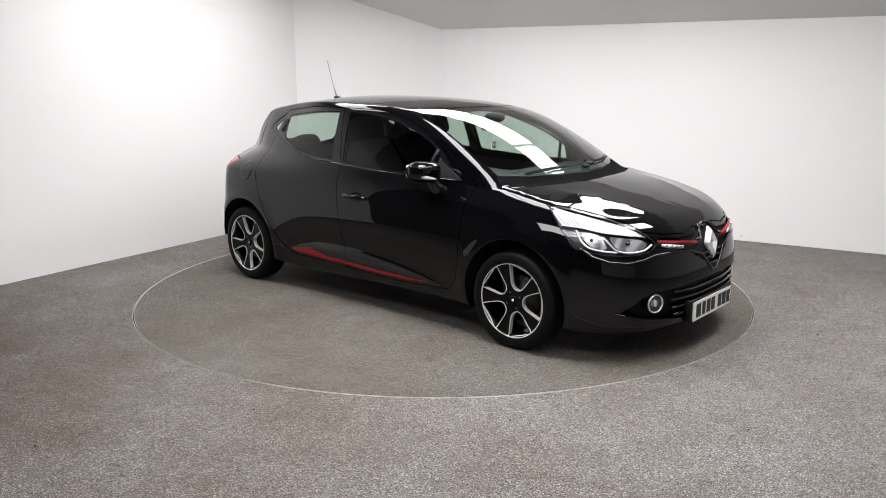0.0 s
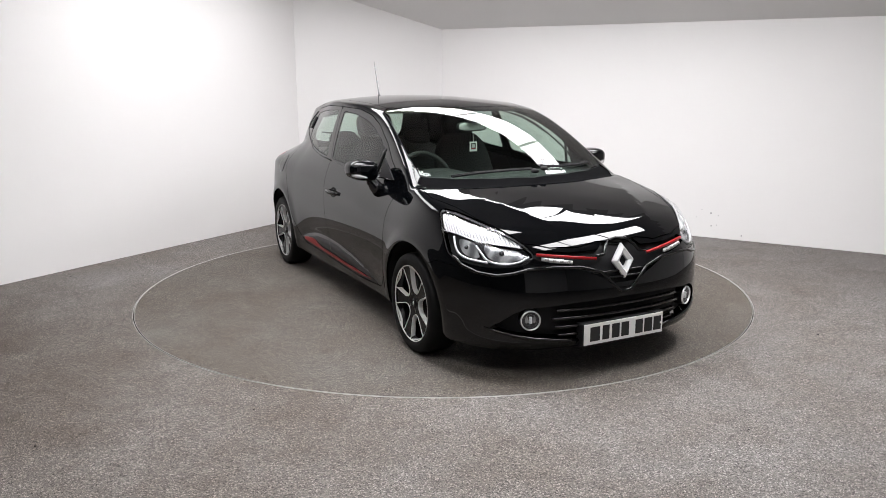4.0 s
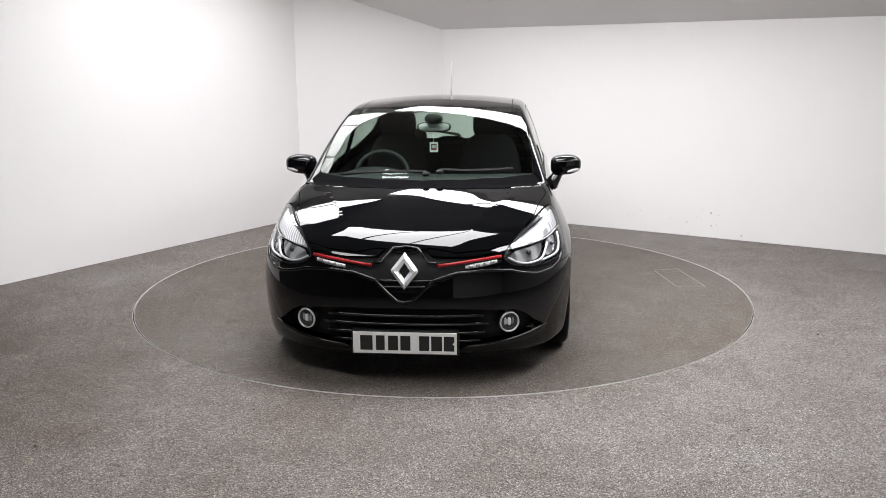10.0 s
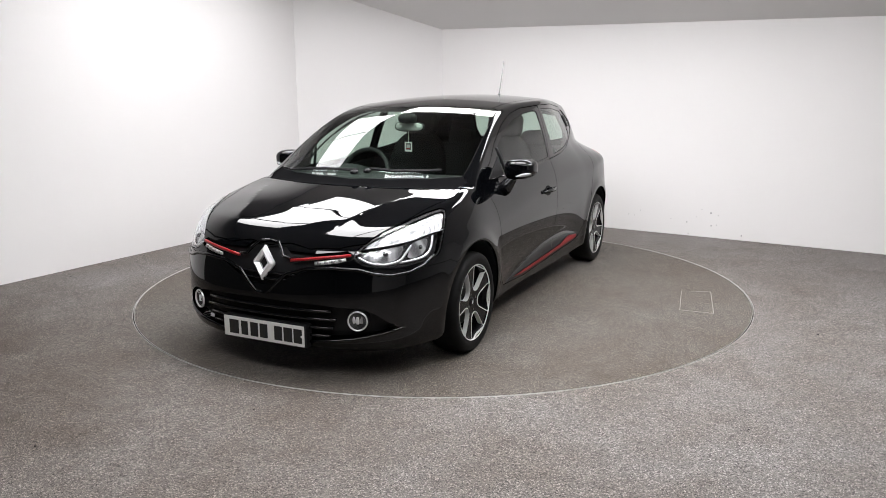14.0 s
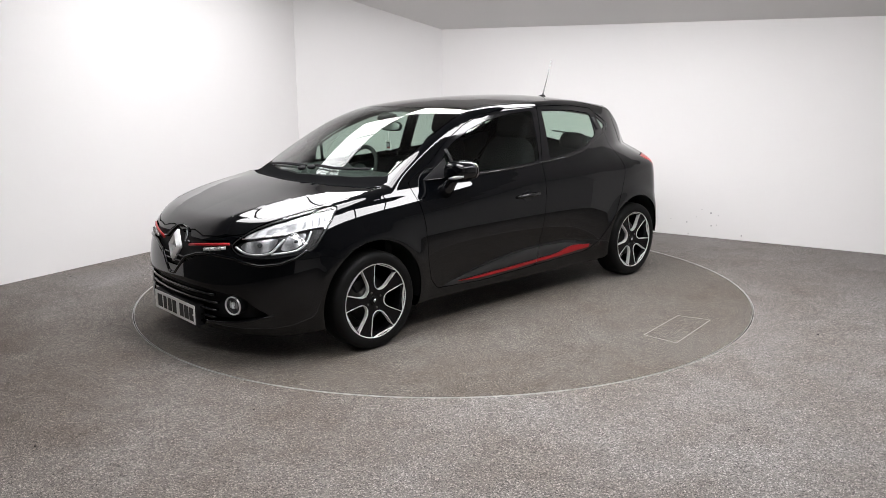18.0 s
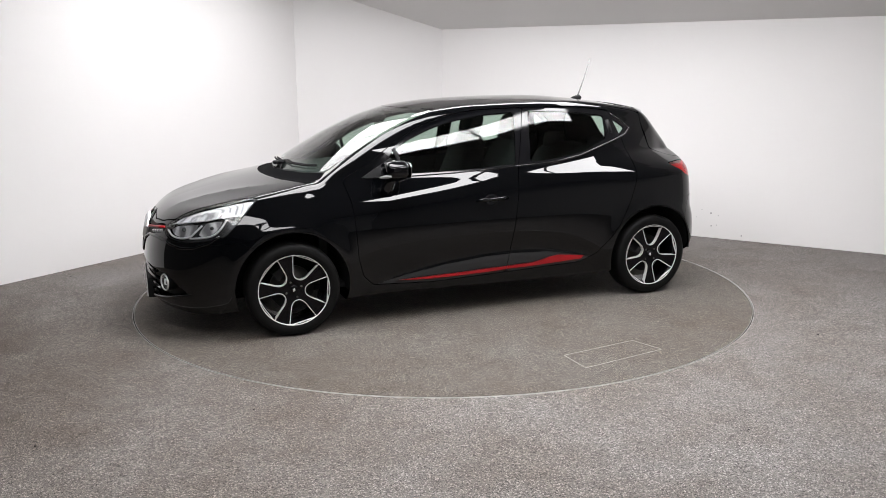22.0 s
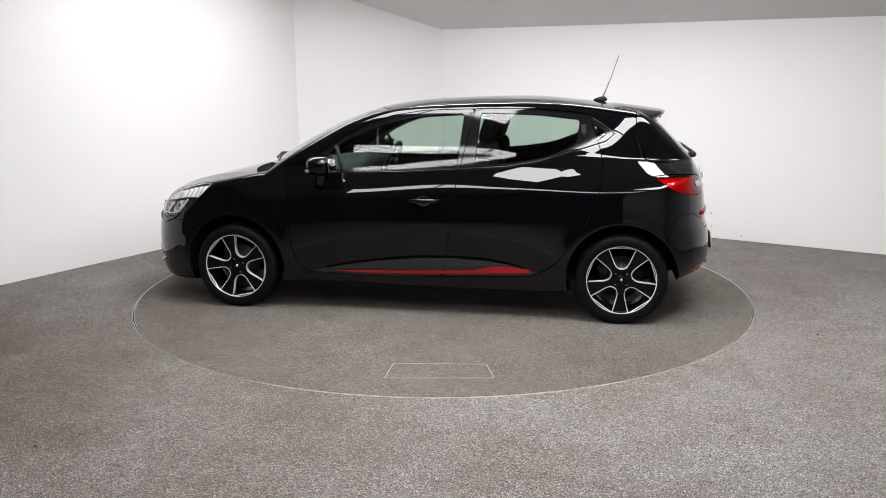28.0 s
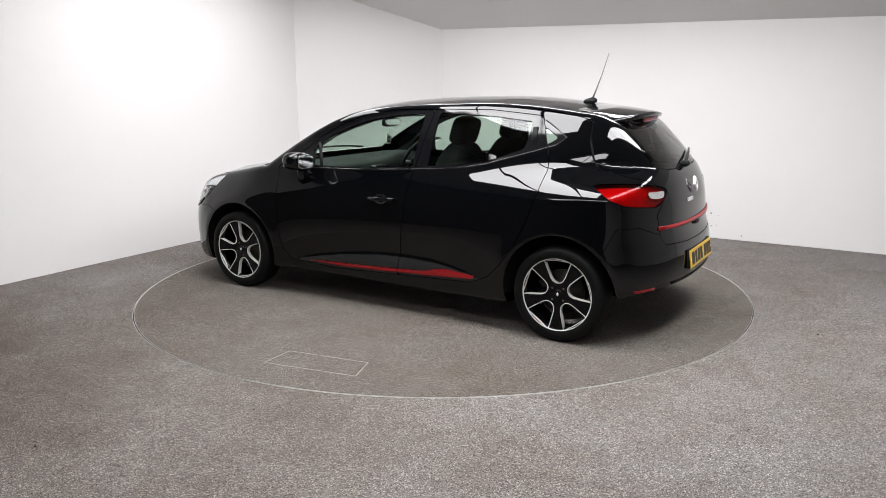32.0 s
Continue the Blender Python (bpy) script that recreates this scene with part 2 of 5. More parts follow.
KNEE, BEND = (0.0, 3.45), (-1.62, 3.08)
LEFT_END, RIGHT_END = (-3.96, -0.88), (5.2, 0.118)
HIGH = 3.6
wall("wall_left", LEFT_END, BEND, HIGH, HIGH)
wall("wall_middle", BEND, KNEE, HIGH, HIGH)
right_wall = wall("wall_right", KNEE, RIGHT_END, HIGH, HIGH)
# Small dark scuffs low on this wall: distance along it, height, size.
run = (Vector(RIGHT_END) - Vector(KNEE)).normalized()
for at, up, size in ((2.42, 0.215, 0.006), (2.30, 0.165, 0.007), (2.36, 0.160, 0.005), (2.74, 0.155, 0.006), (2.90, 0.135, 0.008), (3.04, 0.270, 0.007), (2.99, 0.195, 0.005), (3.13, 0.243, 0.011), (3.20, 0.225, 0.006), (3.14, 0.118, 0.010), (3.19, 0.130, 0.006), (3.43, 0.046, 0.010), (2.92, 0.020, 0.008)):
    rnd = random.Random(int(at * 1000))
    bm = bmesh.new()
    ring = []
    for i in range(9):
        r = size * rnd.uniform(0.5, 1.1)
        u, v = r * 0.8 * math.cos(2 * math.pi * i / 9), r * math.sin(2 * math.pi * i / 9)
        ring.append(bm.verts.new((KNEE[0] + run.x * (at + u) + run.y * 0.0015, KNEE[1] + run.y * (at + u) - run.x * 0.0015, up + v)))
    bm.faces.new(ring)
    bmesh.ops.solidify(bm, geom=bm.faces[:], thickness=0.001)
    part("scuff_mark", bm, SCUFF, right_wall, "small dark scuff", smooth=False)
# Unseen walls: the dark ones are added to dim the left floor and doors.
wall("unseen_grey_wall_right", RIGHT_END, (5.2, -8.0), HIGH, HIGH, paint=MIDWALL)
wall("wall_behind_right", (5.2, -8.0), (0.6, -8.0), HIGH, HIGH)
wall("unseen_dark_wall_behind", (0.6, -8.0), (-3.2, -8.0), HIGH, HIGH, paint=DARKWALL)
wall("unseen_dark_wall_left", (-3.2, -8.0), LEFT_END, HIGH, HIGH, paint=DARKWALL)

# Ceiling: it slopes up and inward from the right wall's top, then runs flat.
SLOPE = 0.40
inward = Vector((-0.54, -0.842))


def ceiling_height(x, y):
    d = (x - KNEE[0]) * inward.x + (y - KNEE[1]) * inward.y
    along = (x - KNEE[0]) * 0.842 - (y - KNEE[1]) * 0.539
    return min(2.107 - 0.014 * along + SLOPE * d, 3.3)


bm = bmesh.new()
NX, NY = 60, 60
grid = [[bm.verts.new((-4.9 + 10.4 * i / NX, -8.2 + 12.2 * j / NY, ceiling_height(-4.9 + 10.4 * i / NX, -8.2 + 12.2 * j / NY))) for j in range(NY + 1)] for i in range(NX + 1)]
for i in range(NX):
    for j in range(NY):
        f = bm.faces.new((grid[i][j], grid[i][j + 1], grid[i + 1][j + 1], grid[i + 1][j]))
ext = bmesh.ops.extrude_face_region(bm, geom=bm.faces[:])
bmesh.ops.translate(bm, vec=(0, 0, 0.1), verts=[v for v in ext["geom"] if isinstance(v, bmesh.types.BMVert)])
bmesh.ops.recalc_face_normals(bm, faces=bm.faces)
# Below 2.55 m the faces take the lighter tone that paints in the light.
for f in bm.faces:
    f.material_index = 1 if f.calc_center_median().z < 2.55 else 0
ceiling = tagged(part("ceiling", bm, SHADECEIL, smooth=False), "pale ceiling sloping down to the wall", "ceiling", kind="structure")
ceiling.data.materials.append(LITSLOPE)

# Floor with a round opening for the turntable.
TABLE_R = 2.222


def ring_floor():
    bm = bmesh.new()
    n = 160
    inner = [bm.verts.new((math.cos(2 * math.pi * i / n) * (TABLE_R + 0.003), math.sin(2 * math.pi * i / n) * (TABLE_R + 0.003), 0)) for i in range(n)]
    outer = []
    for i in range(n):
        c, s = math.cos(2 * math.pi * i / n), math.sin(2 * math.pi * i / n)
        k = min(5.6 / max(abs(c), 1e-6), (4.2 if s > 0 else 8.3) / max(abs(s), 1e-6))
        outer.append(bm.verts.new((c * k, s * k, 0)))
    low = [bm.verts.new((v.co.x, v.co.y, -0.12)) for v in inner]
    for i in range(n):
        j = (i + 1) % n
        bm.faces.new((inner[i], inner[j], outer[j], outer[i]))
        bm.faces.new((inner[j], inner[i], low[i], low[j]))
    bmesh.ops.recalc_face_normals(bm, faces=bm.faces)
    return bm


floor = tagged(part("floor", ring_floor(), FLOOR, smooth=False), "grey speckled bonded-gravel studio floor", "floor", kind="structure")
for x, y, size in ((-2.62, -1.55, 0.006), (-1.75, -2.72, 0.006), (-0.90, -2.35, 0.005), (2.35, -0.62, 0.006), (2.28, -1.28, 0.006), (1.35, -2.60, 0.005), (3.1, -1.4, 0.005), (-3.0, 0.3, 0.006)):
    part("dark_speck", moved(lathe([(0.0001, 0.003), (size * 0.7, 0.002), (size, 0.0)], 7), pose(x, y, 0, 90)), GAP, floor, "small dark grit")
b = lathe([(TABLE_R + 0.002, 0.0004), (TABLE_R + 0.005, 0.0010), (TABLE_R + 0.0055, -0.02), (TABLE_R + 0.002, -0.02)], 200, True)
moved(b, pose(0, 0, 0, 90))
tagged(part("turntable_trim", b, STEEL), "thin worn metal rim set in the floor round the turntable", "trim", kind="structure")

turntable = empty("turntable", "round grey gravel-covered vehicle turntable flush with the floor", "turntable")
b = lathe([(0.0001, 0.0), (1.0, 0.0), (TABLE_R - 0.008, 0.0), (TABLE_R - 0.008, -0.1), (0.0001, -0.1)], 200)
moved(b, pose(0, 0, 0, 90))
part("deck", b, TABLE, turntable, "speckled gravel deck", smooth=False)
b = lathe([(TABLE_R - 0.008, 0.0), (TABLE_R - 0.0055, 0.0014), (TABLE_R - 0.0055, -0.004), (TABLE_R - 0.008, -0.004)], 200, True)
moved(b, pose(0, 0, 0, 90))
part("rim", b, STEEL, turntable, "worn metal edge")
b = lathe([(TABLE_R - 0.01, -0.06), (TABLE_R + 0.01, -0.06), (TABLE_R + 0.01, -0.062), (TABLE_R - 0.01, -0.062)], 120, True)
moved(b, pose(0, 0, 0, 90))
part("gap_base", b, GAP, turntable)
HATCH = [(-0.61, 1.885), (-0.545, 1.688), (-0.038, 1.76), (-0.045, 1.978)]
for a, c in zip(HATCH, HATCH[1:] + HATCH[:1]):
    a, c = Vector((*a, 0)), Vector((*c, 0))
    d = (c - a).normalized()
    s = Vector((-d.y, d.x, 0)) * 0.0022
    bm = bmesh.new()
    lo = [bm.verts.new(p) for p in (a - s, c - s, c + s, a + s)]
    hi = [bm.verts.new(v.co + Vector((0, 0, 0.0012))) for v in lo]
    bm.faces.new(hi)
    for i in range(4):
        j = (i + 1) % 4
        bm.faces.new((lo[i], lo[j], hi[j], hi[i]))
    part("hatch_line", bm, CHALK, turntable, "pale outline of a service hatch", smooth=False)


# ---- lamps: flat panels on the ceiling in a frame round the turntable ----
ROOM_TURN = -32.6        # the room's axes lie at this angle to the camera's


def lamp_panel(x0, y0, x1, y1, z, glow=None):
    ob = empty("ceiling_light", "flat white rectangular studio light panel under the ceiling", "ceiling light", "studio light panels")
    ob.matrix_basis = pose(0, 0, 0, 0, 0, ROOM_TURN) @ pose((x0 + x1) / 2, (y0 + y1) / 2, z)
    w, d = (x1 - x0) / 2 - 0.009, (y1 - y0) / 2 - 0.009
    part("diffuser", box(-w + 0.010, -d + 0.010, -0.004, w - 0.010, d - 0.010, 0.004), glow or LAMP, ob, smooth=False)
    part("frame", joined(box(-w, -d, -0.01, w, -d + 0.010, 0.03), box(-w, d - 0.010, -0.01, w, d, 0.03), box(-w, -d + 0.010, -0.01, -w + 0.010, d - 0.010, 0.03), box(w - 0.010, -d + 0.010, -0.01, w, d - 0.010, 0.03), box(-w + 0.010, -d + 0.010, 0.012, w - 0.010, d - 0.010, 0.02)), ALU, ob, smooth=False)
    return ob


for i in range(3):
    lamp_panel(-1.25 + 1.0 * i, 0.80, -0.25 + 1.0 * i, 1.40, 2.48, LAMPMID)
for i in range(3):
    lamp_panel(-2.32, -1.4 + 0.83 * i, -1.52, -0.57 + 0.83 * i, 2.80, LAMPLEFT)
# The row's last panel is an unseen addition that brightens the floor behind.
for i in range(2, 6):
    lamp_panel(-2.3 + 1.0 * i, -3.98, -1.3 + 1.0 * i, -3.42, 2.80, LAMPSIDE)
for i in range(3):
    lamp_panel(2.35, -1.85 + 0.95 * i, 2.90, -0.90 + 0.95 * i, 2.70)
for i in range(3):
    lamp_panel(-0.55 + 0.65 * i, -1.95, 0.10 + 0.65 * i, -0.65, 2.80, LAMPOVER)
# ---- the car's outer shape: an implicit solid made of four curved faces with rounded meetings ----
CURVES = {}


def lerp(x, xs, ys):
    """Smooth (cubic) curve through a few stations."""
    key = (tuple(xs), tuple(ys))
    if key not in CURVES:
        a, b = np.array(xs, float), np.array(ys, float)
        if a[0] > a[-1]:
            a, b = a[::-1].copy(), b[::-1].copy()
        h, d = np.diff(a), np.diff(b) / np.diff(a)
        m = np.empty(len(a))
        m[0], m[-1] = d[0], d[-1]
        m[1:-1] = (d[1:] * h[:-1] + d[:-1] * h[1:]) / (a[2:] - a[:-2])
        CURVES[key] = (a, b, m)
    a, b, m = CURVES[key]
    x = np.asarray(x, float)
    i = np.clip(np.searchsorted(a, x) - 1, 0, len(a) - 2)
    h = a[i + 1] - a[i]
    u = (x - a[i]) / h
    v = np.clip(u, 0, 1)
    w = u - v
    v2 = v * v
    v3 = v2 * v
    k = 3 * v2 - 2 * v3
    y = (1 - k) * b[i] + k * b[i + 1] + h * ((v3 - 2 * v2 + v) * m[i] + (v3 - v2) * m[i + 1])
    return y + w * h * np.where(w < 0, m[i], m[i + 1])


def smax(a, b, k):
    h = np.maximum(k - np.abs(a - b), 0) / k
    return np.maximum(a, b) + h * h * k * 0.25


def belt(x):
    return lerp(x, [2.2, 1.4, 0.95, 0.53, -0.21, -0.6, -0.92, -1.25, -1.9],
                [0.78, 0.885, 0.92, 0.935, 0.975, 1.02, 1.10, 1.17, 1.25])


def crease(x):
    return lerp(x, [2.0, 1.3, 0.94, 0.4, -0.21, -0.7, -1.13, -1.3, -1.45, -1.6, -1.9],
                [0.66, 0.735, 0.755, 0.80, 0.845, 0.862, 0.878, 0.888, 0.895, 0.890, 0.87])


def waist(x):
    return lerp(x, [2.2, 1.4, 0.95, 0.53, -0.21, -0.6, -0.92, -1.15, -1.4, -1.6, -1.9],
                [0.78, 0.885, 0.92, 0.935, 0.975, 1.00, 1.02, 1.033, 1.028, 1.015, 1.01])


def side_y(x, z):
    w = lerp(x, [2.2, 2.0, 1.8, 1.55, 1.29, 0.9, 0.3, -0.4, -0.9, -1.29, -1.6, -1.8, -2.0],
             [0.64, 0.74, 0.805, 0.848, 0.863, 0.852, 0.848, 0.853, 0.862, 0.867, 0.845, 0.80, 0.72])
    zb = waist(x)
    low = np.maximum(0.52 - z, 0) / 0.35
    zc = crease(x)
    p = np.maximum(z - 0.52, 0) / (zc - 0.52)
    gentle = lerp(x, [2.0, 1.2, 0.6, -0.3, -0.9, -1.3, -1.9], [0.045, 0.016, 0.020, 0.022, 0.020, 0.018, 0.035])
    flow = w - 0.035 * low**2 - gentle * p**2.0
    steep = lerp(x, [2.0, 1.3, 0.9, 0.4, -0.4, -0.9, -1.15, -1.3, -1.45, -1.6, -1.9], [0.65, 0.62, 0.60, 0.58, 0.56, 0.82, 1.12, 1.45, 2.0, 2.6, 2.4])
    ledge = w - gentle - steep * (z - zc)
    d = z - zb
    foot = w - gentle - steep * (zb - zc)
    lean = lerp(x, [1.3, 0.0, -0.6, -0.9, -1.15, -1.5, -1.9], [0.24, 0.24, 0.24, 0.32, 0.34, 0.22, 0.15])
    up = foot - lean * d - lerp(x, [1.3, -0.5, -1.0, -1.9], [0.375, 0.375, 0.50, 0.50]) * np.maximum(d, 0) ** 2
    soft = lerp(x, [2.0, 1.2, 0.7, 0.0, -0.8, -1.2, -1.9], [0.06, 0.045, 0.04, 0.035, 0.04, 0.08, 0.12])
    y = -smax(-flow, -smax(ledge, up, 0.02), soft)
    zs = lerp(x, [1.0, 0.78, 0.55, 0.30, 0.0, -0.2, -0.45, -0.62, -0.8, -1.0], [0.255, 0.275, 0.322, 0.362, 0.392, 0.397, 0.387, 0.359, 0.325, 0.30])
    band = np.exp(-((x - 0.03) / 0.80) ** 8)
    hollow = np.clip((0.63 - z) / (0.63 - zs), 0, 1)
    step = 1 / (1 + np.exp(-(z - zs) / 0.013))
    y = y - band * (0.030 * hollow**1.6 * step + 0.012 * (1 - step))
    for cx in (1.2945, -1.2945):
        r = np.hypot(x - cx, z - 0.29)
        y = y + 0.010 * np.exp(-((r - 0.37) / 0.05) ** 2)
    return y


def top_z(x, y):
    y2 = y * y
    b = lerp(x, [2.2, 1.7, 1.3, 0.8, 0.3, -0.3, -1.0, -2], [0.10, 0.2, 0.36, 0.36, 0.22, 0.0, -0.05, -0.05])
    c = lerp(x, [2.2, 1.8, 1.4, 1.1, 0.6, 0.2, -1.0, -2], [0.05, 0.04, 0.015, 0.01, 0.05, 0.10, 0.11, 0.11])
    zc = lerp(x + b * y2, [2.3, 2.12, 1.98, 1.73, 1.5, 1.36, 1.29, 1.255, 1.16, 0.98, 0.79, 0.57, 0.40, 0.14, -0.07, -0.28, -0.49, -0.69, -0.89, -1.09, -1.3, -1.55, -1.9],
              [0.56, 0.68, 0.752, 0.836, 0.890, 0.917, 0.928, 0.948, 1.006, 1.110, 1.208, 1.299, 1.350, 1.391, 1.406, 1.415, 1.419, 1.418, 1.405, 1.384, 1.354, 1.318, 1.27])
    line = lerp(x, [2.1, 1.85, 1.72, 1.6, 1.3, 1.1], [0.24, 0.34, 0.39, 0.44, 0.55, 0.60])
    d = np.abs(y) - line
    fall = np.sqrt(d * d + 0.012**2) / np.where(d > 0, 0.10, 0.14)
    rise, end = np.clip((x - 1.25) / 0.35, 0, 1), np.clip((2.04 - x) / 0.25, 0, 1)
    ridge = 0.014 * np.exp(-fall) * rise**2 * (3 - 2 * rise) * end**2 * (3 - 2 * end)
    return zc - c * y2 + ridge


def front_x(y, z):
    f = lerp(z, [0.1, 0.16, 0.22, 0.30, 0.38, 0.46, 0.54, 0.62, 0.70, 0.78, 1.0],
             [2.02, 2.07, 2.102, 2.112, 2.118, 2.116, 2.105, 2.082, 2.05, 2.0, 1.8])
    return f - 0.20 * y**2 - 0.52 * y**4


def rear_x(y, z):
    f = lerp(z, [0.15, 0.22, 0.3, 0.42, 0.55, 0.62, 0.70, 0.82, 0.92, 0.98, 1.04, 1.2, 1.3, 1.5],
             [-1.84, -1.88, -1.895, -1.90, -1.887, -1.866, -1.858, -1.843, -1.812, -1.778, -1.735, -1.585, -1.485, -1.29])
    return f + 0.14 * y**2 + 0.31 * y**4


def body_f(P):
    x, y, z = P[..., 0], np.abs(P[..., 1]), P[..., 2]
    s = (y - side_y(x, z)) * 0.93
    t = (z - top_z(x, y)) * 0.88
    a = smax(s, t, 0.030)
    e = smax(x - front_x(y, z), rear_x(y, z) - x, 0.02)
    a = smax(a, e, 0.085)
    zb = lerp(x, [2.1, 1.9, 1.6, 1.0, -1.0, -1.5, -1.65, -1.95], [0.165, 0.155, 0.17, 0.185, 0.19, 0.215, 0.28, 0.31])
    return smax(a, (zb - z), lerp(x, [1.0, -1.0, -1.6, -2.0], [0.04, 0.04, 0.09, 0.09]))


def body_n(P):
    e = 1.5e-3
    g = np.stack([body_f(P + np.eye(3)[i] * e) - body_f(P - np.eye(3)[i] * e) for i in range(3)], -1)
    return g / np.linalg.norm(g, axis=-1, keepdims=True)


def march(O, D, reach=1.9, inward=False):
    """Where rays from inside points O along unit D leave the body."""
    lo, hi = np.zeros(len(O)), np.full(len(O), reach)
    for _ in range(20 if len(O) < 50 else 26):
        m = (lo + hi) / 2
        inside = body_f(O + D * m[:, None]) < 0
        lo, hi = np.where(inside, m, lo), np.where(inside, hi, m)
    return O + D * ((lo + hi) / 2)[:, None]


# ---- the car's skin, cut into panels ----
SV, SN = [], []          # points and normals of the left half (y >= 0)


def make_half(ns=300, nf=150):
    """Rays from a spine inside the body, from the nose round to the tail."""
    s = np.linspace(0, 1, ns)
    cap = 0.30
    x0, x1, zs = 1.30, -1.30, 0.52
    cx, ang = np.empty(ns), np.empty(ns)
    for i, v in enumerate(s):
        if v < cap:
            cx[i], ang[i] = x0, math.pi / 2 * (v / cap)
        elif v > 1 - cap:
            cx[i], ang[i] = x1, math.pi / 2 * (1 + (v - 1 + cap) / cap)
        else:
            cx[i], ang[i] = x0 + (x1 - x0) * (v - cap) / (1 - 2 * cap), math.pi / 2
    phi = np.linspace(0, math.pi, nf)
    A, PH = np.meshgrid(ang, phi, indexing="ij")
    CX = np.repeat(cx[:, None], nf, 1)
    D = np.stack([np.cos(A), np.sin(A) * np.sin(PH), -np.sin(A) * np.cos(PH)], -1).reshape(-1, 3)
    O = np.stack([CX, 0 * CX, 0 * CX + zs], -1).reshape(-1, 3)
    P = march(O, D)
    P[:, 1] = np.where(np.abs(P[:, 1]) < 1e-6, 0, P[:, 1])
    N = body_n(P)
    faces = []
    for i in range(ns - 1):
        for j in range(nf - 1):
            a, b, c, d = i * nf + j, i * nf + j + 1, (i + 1) * nf + j + 1, (i + 1) * nf + j
            faces.append((a, d, c, b))
    SV.extend(map(tuple, P)), SN.extend(map(tuple, N))
    return faces


def sdf(P2, poly):
    """Signed distance of points to a closed outline, negative inside."""
    poly = np.array(poly, float)
    best, inside = np.full(len(P2), 1e9), np.zeros(len(P2), bool)
    for a, b in zip(poly, np.roll(poly, -1, 0)):
        e, w = b - a, P2 - a
        k = np.clip((w @ e) / max(e @ e, 1e-12), 0, 1)
        best = np.minimum(best, np.linalg.norm(w - k[:, None] * e, axis=1))
        c1, c2, c3 = P2[:, 1] >= a[1], P2[:, 1] < b[1], e[0] * w[:, 1] > e[1] * w[:, 0]
        inside ^= (c1 & c2 & c3) | (~c1 & ~c2 & ~c3)
    return np.where(inside, -best, best)


def rounded(poly, times=2, k=0.25):
    """Cuts the corners of an outline."""
    for _ in range(times):
        out = []
        for a, b in zip(poly, poly[1:] + poly[:1]):
            a, b = np.array(a, float), np.array(b, float)
            out += [tuple(a + (b - a) * k), tuple(b + (a - b) * k)]
        poly = out
    return poly


def split(faces, field):
    """Cuts faces where field changes sign: (inside, outside)."""
    used = sorted({i for f in faces for i in f})
    P, N = np.array([SV[i] for i in used]), np.array([SN[i] for i in used])
    val = dict(zip(used, field(P, N)))
    inside, outside, cut = [], [], {}

    def crossing(i, j):
        key = (i, j) if i < j else (j, i)
        if key not in cut:
            i, j = key
            u = val[i] / (val[i] - val[j])
            p = np.array(SV[i]) * (1 - u) + np.array(SV[j]) * u
            n = np.array(SN[i]) * (1 - u) + np.array(SN[j]) * u
            SV.append(tuple(p)), SN.append(tuple(n / max(np.linalg.norm(n), 1e-9)))
            cut[key] = len(SV) - 1
        return cut[key]

    for f in faces:
        sign = [val[i] < 0 for i in f]
        if all(sign):
            inside.append(f)
        elif not any(sign):
            outside.append(f)
        else:
            a, b = [], []
            for k, i in enumerate(f):
                j = f[(k + 1) % len(f)]
                (a if val[i] < 0 else b).append(i)
                if (val[i] < 0) != (val[j] < 0):
                    c = crossing(i, j)
                    a.append(c), b.append(c)
            if len(a) > 2:
                inside.append(tuple(a))
            if len(b) > 2:
                outside.append(tuple(b))
    return inside, outside


def panel(faces, field, gap=0.004):
    """(panel, rest, strip): the strip is the shut line between the two."""
    inside, outside = split(faces, lambda P, N: field(P, N) + gap / 2)
    strip, rest = split(outside, lambda P, N: field(P, N) - gap / 2)
    return inside, rest, strip


def side_poly(poly, ymin=0.25):
    return lambda P, N: np.maximum(sdf(P[:, [0, 2]], poly), (ymin - P[:, 1]))


def top_poly(poly, zmin=0.5):
    return lambda P, N: np.maximum(sdf(np.stack([P[:, 0], P[:, 1]], -1), poly), zmin - P[:, 2])


def end_poly(poly, front=True):
    return lambda P, N: np.maximum(sdf(P[:, [1, 2]], poly), (1.35 - P[:, 0]) if front else (P[:, 0] + 1.2))


def oblique_poly(points, degrees, cut=0.2):
    """An outline given as points on the body, seen along a level direction."""
    c, s = math.cos(radians(degrees)), math.sin(radians(degrees))
    flat = [(-x * s + y * c, z) for x, y, z in points]
    flat = rounded(flat, 2, cut)
    return lambda P, N: np.maximum(sdf(np.stack([-P[:, 0] * s + P[:, 1] * c, P[:, 2]], -1), flat), -(P[:, 0] * c + P[:, 1] * s - 0.9))


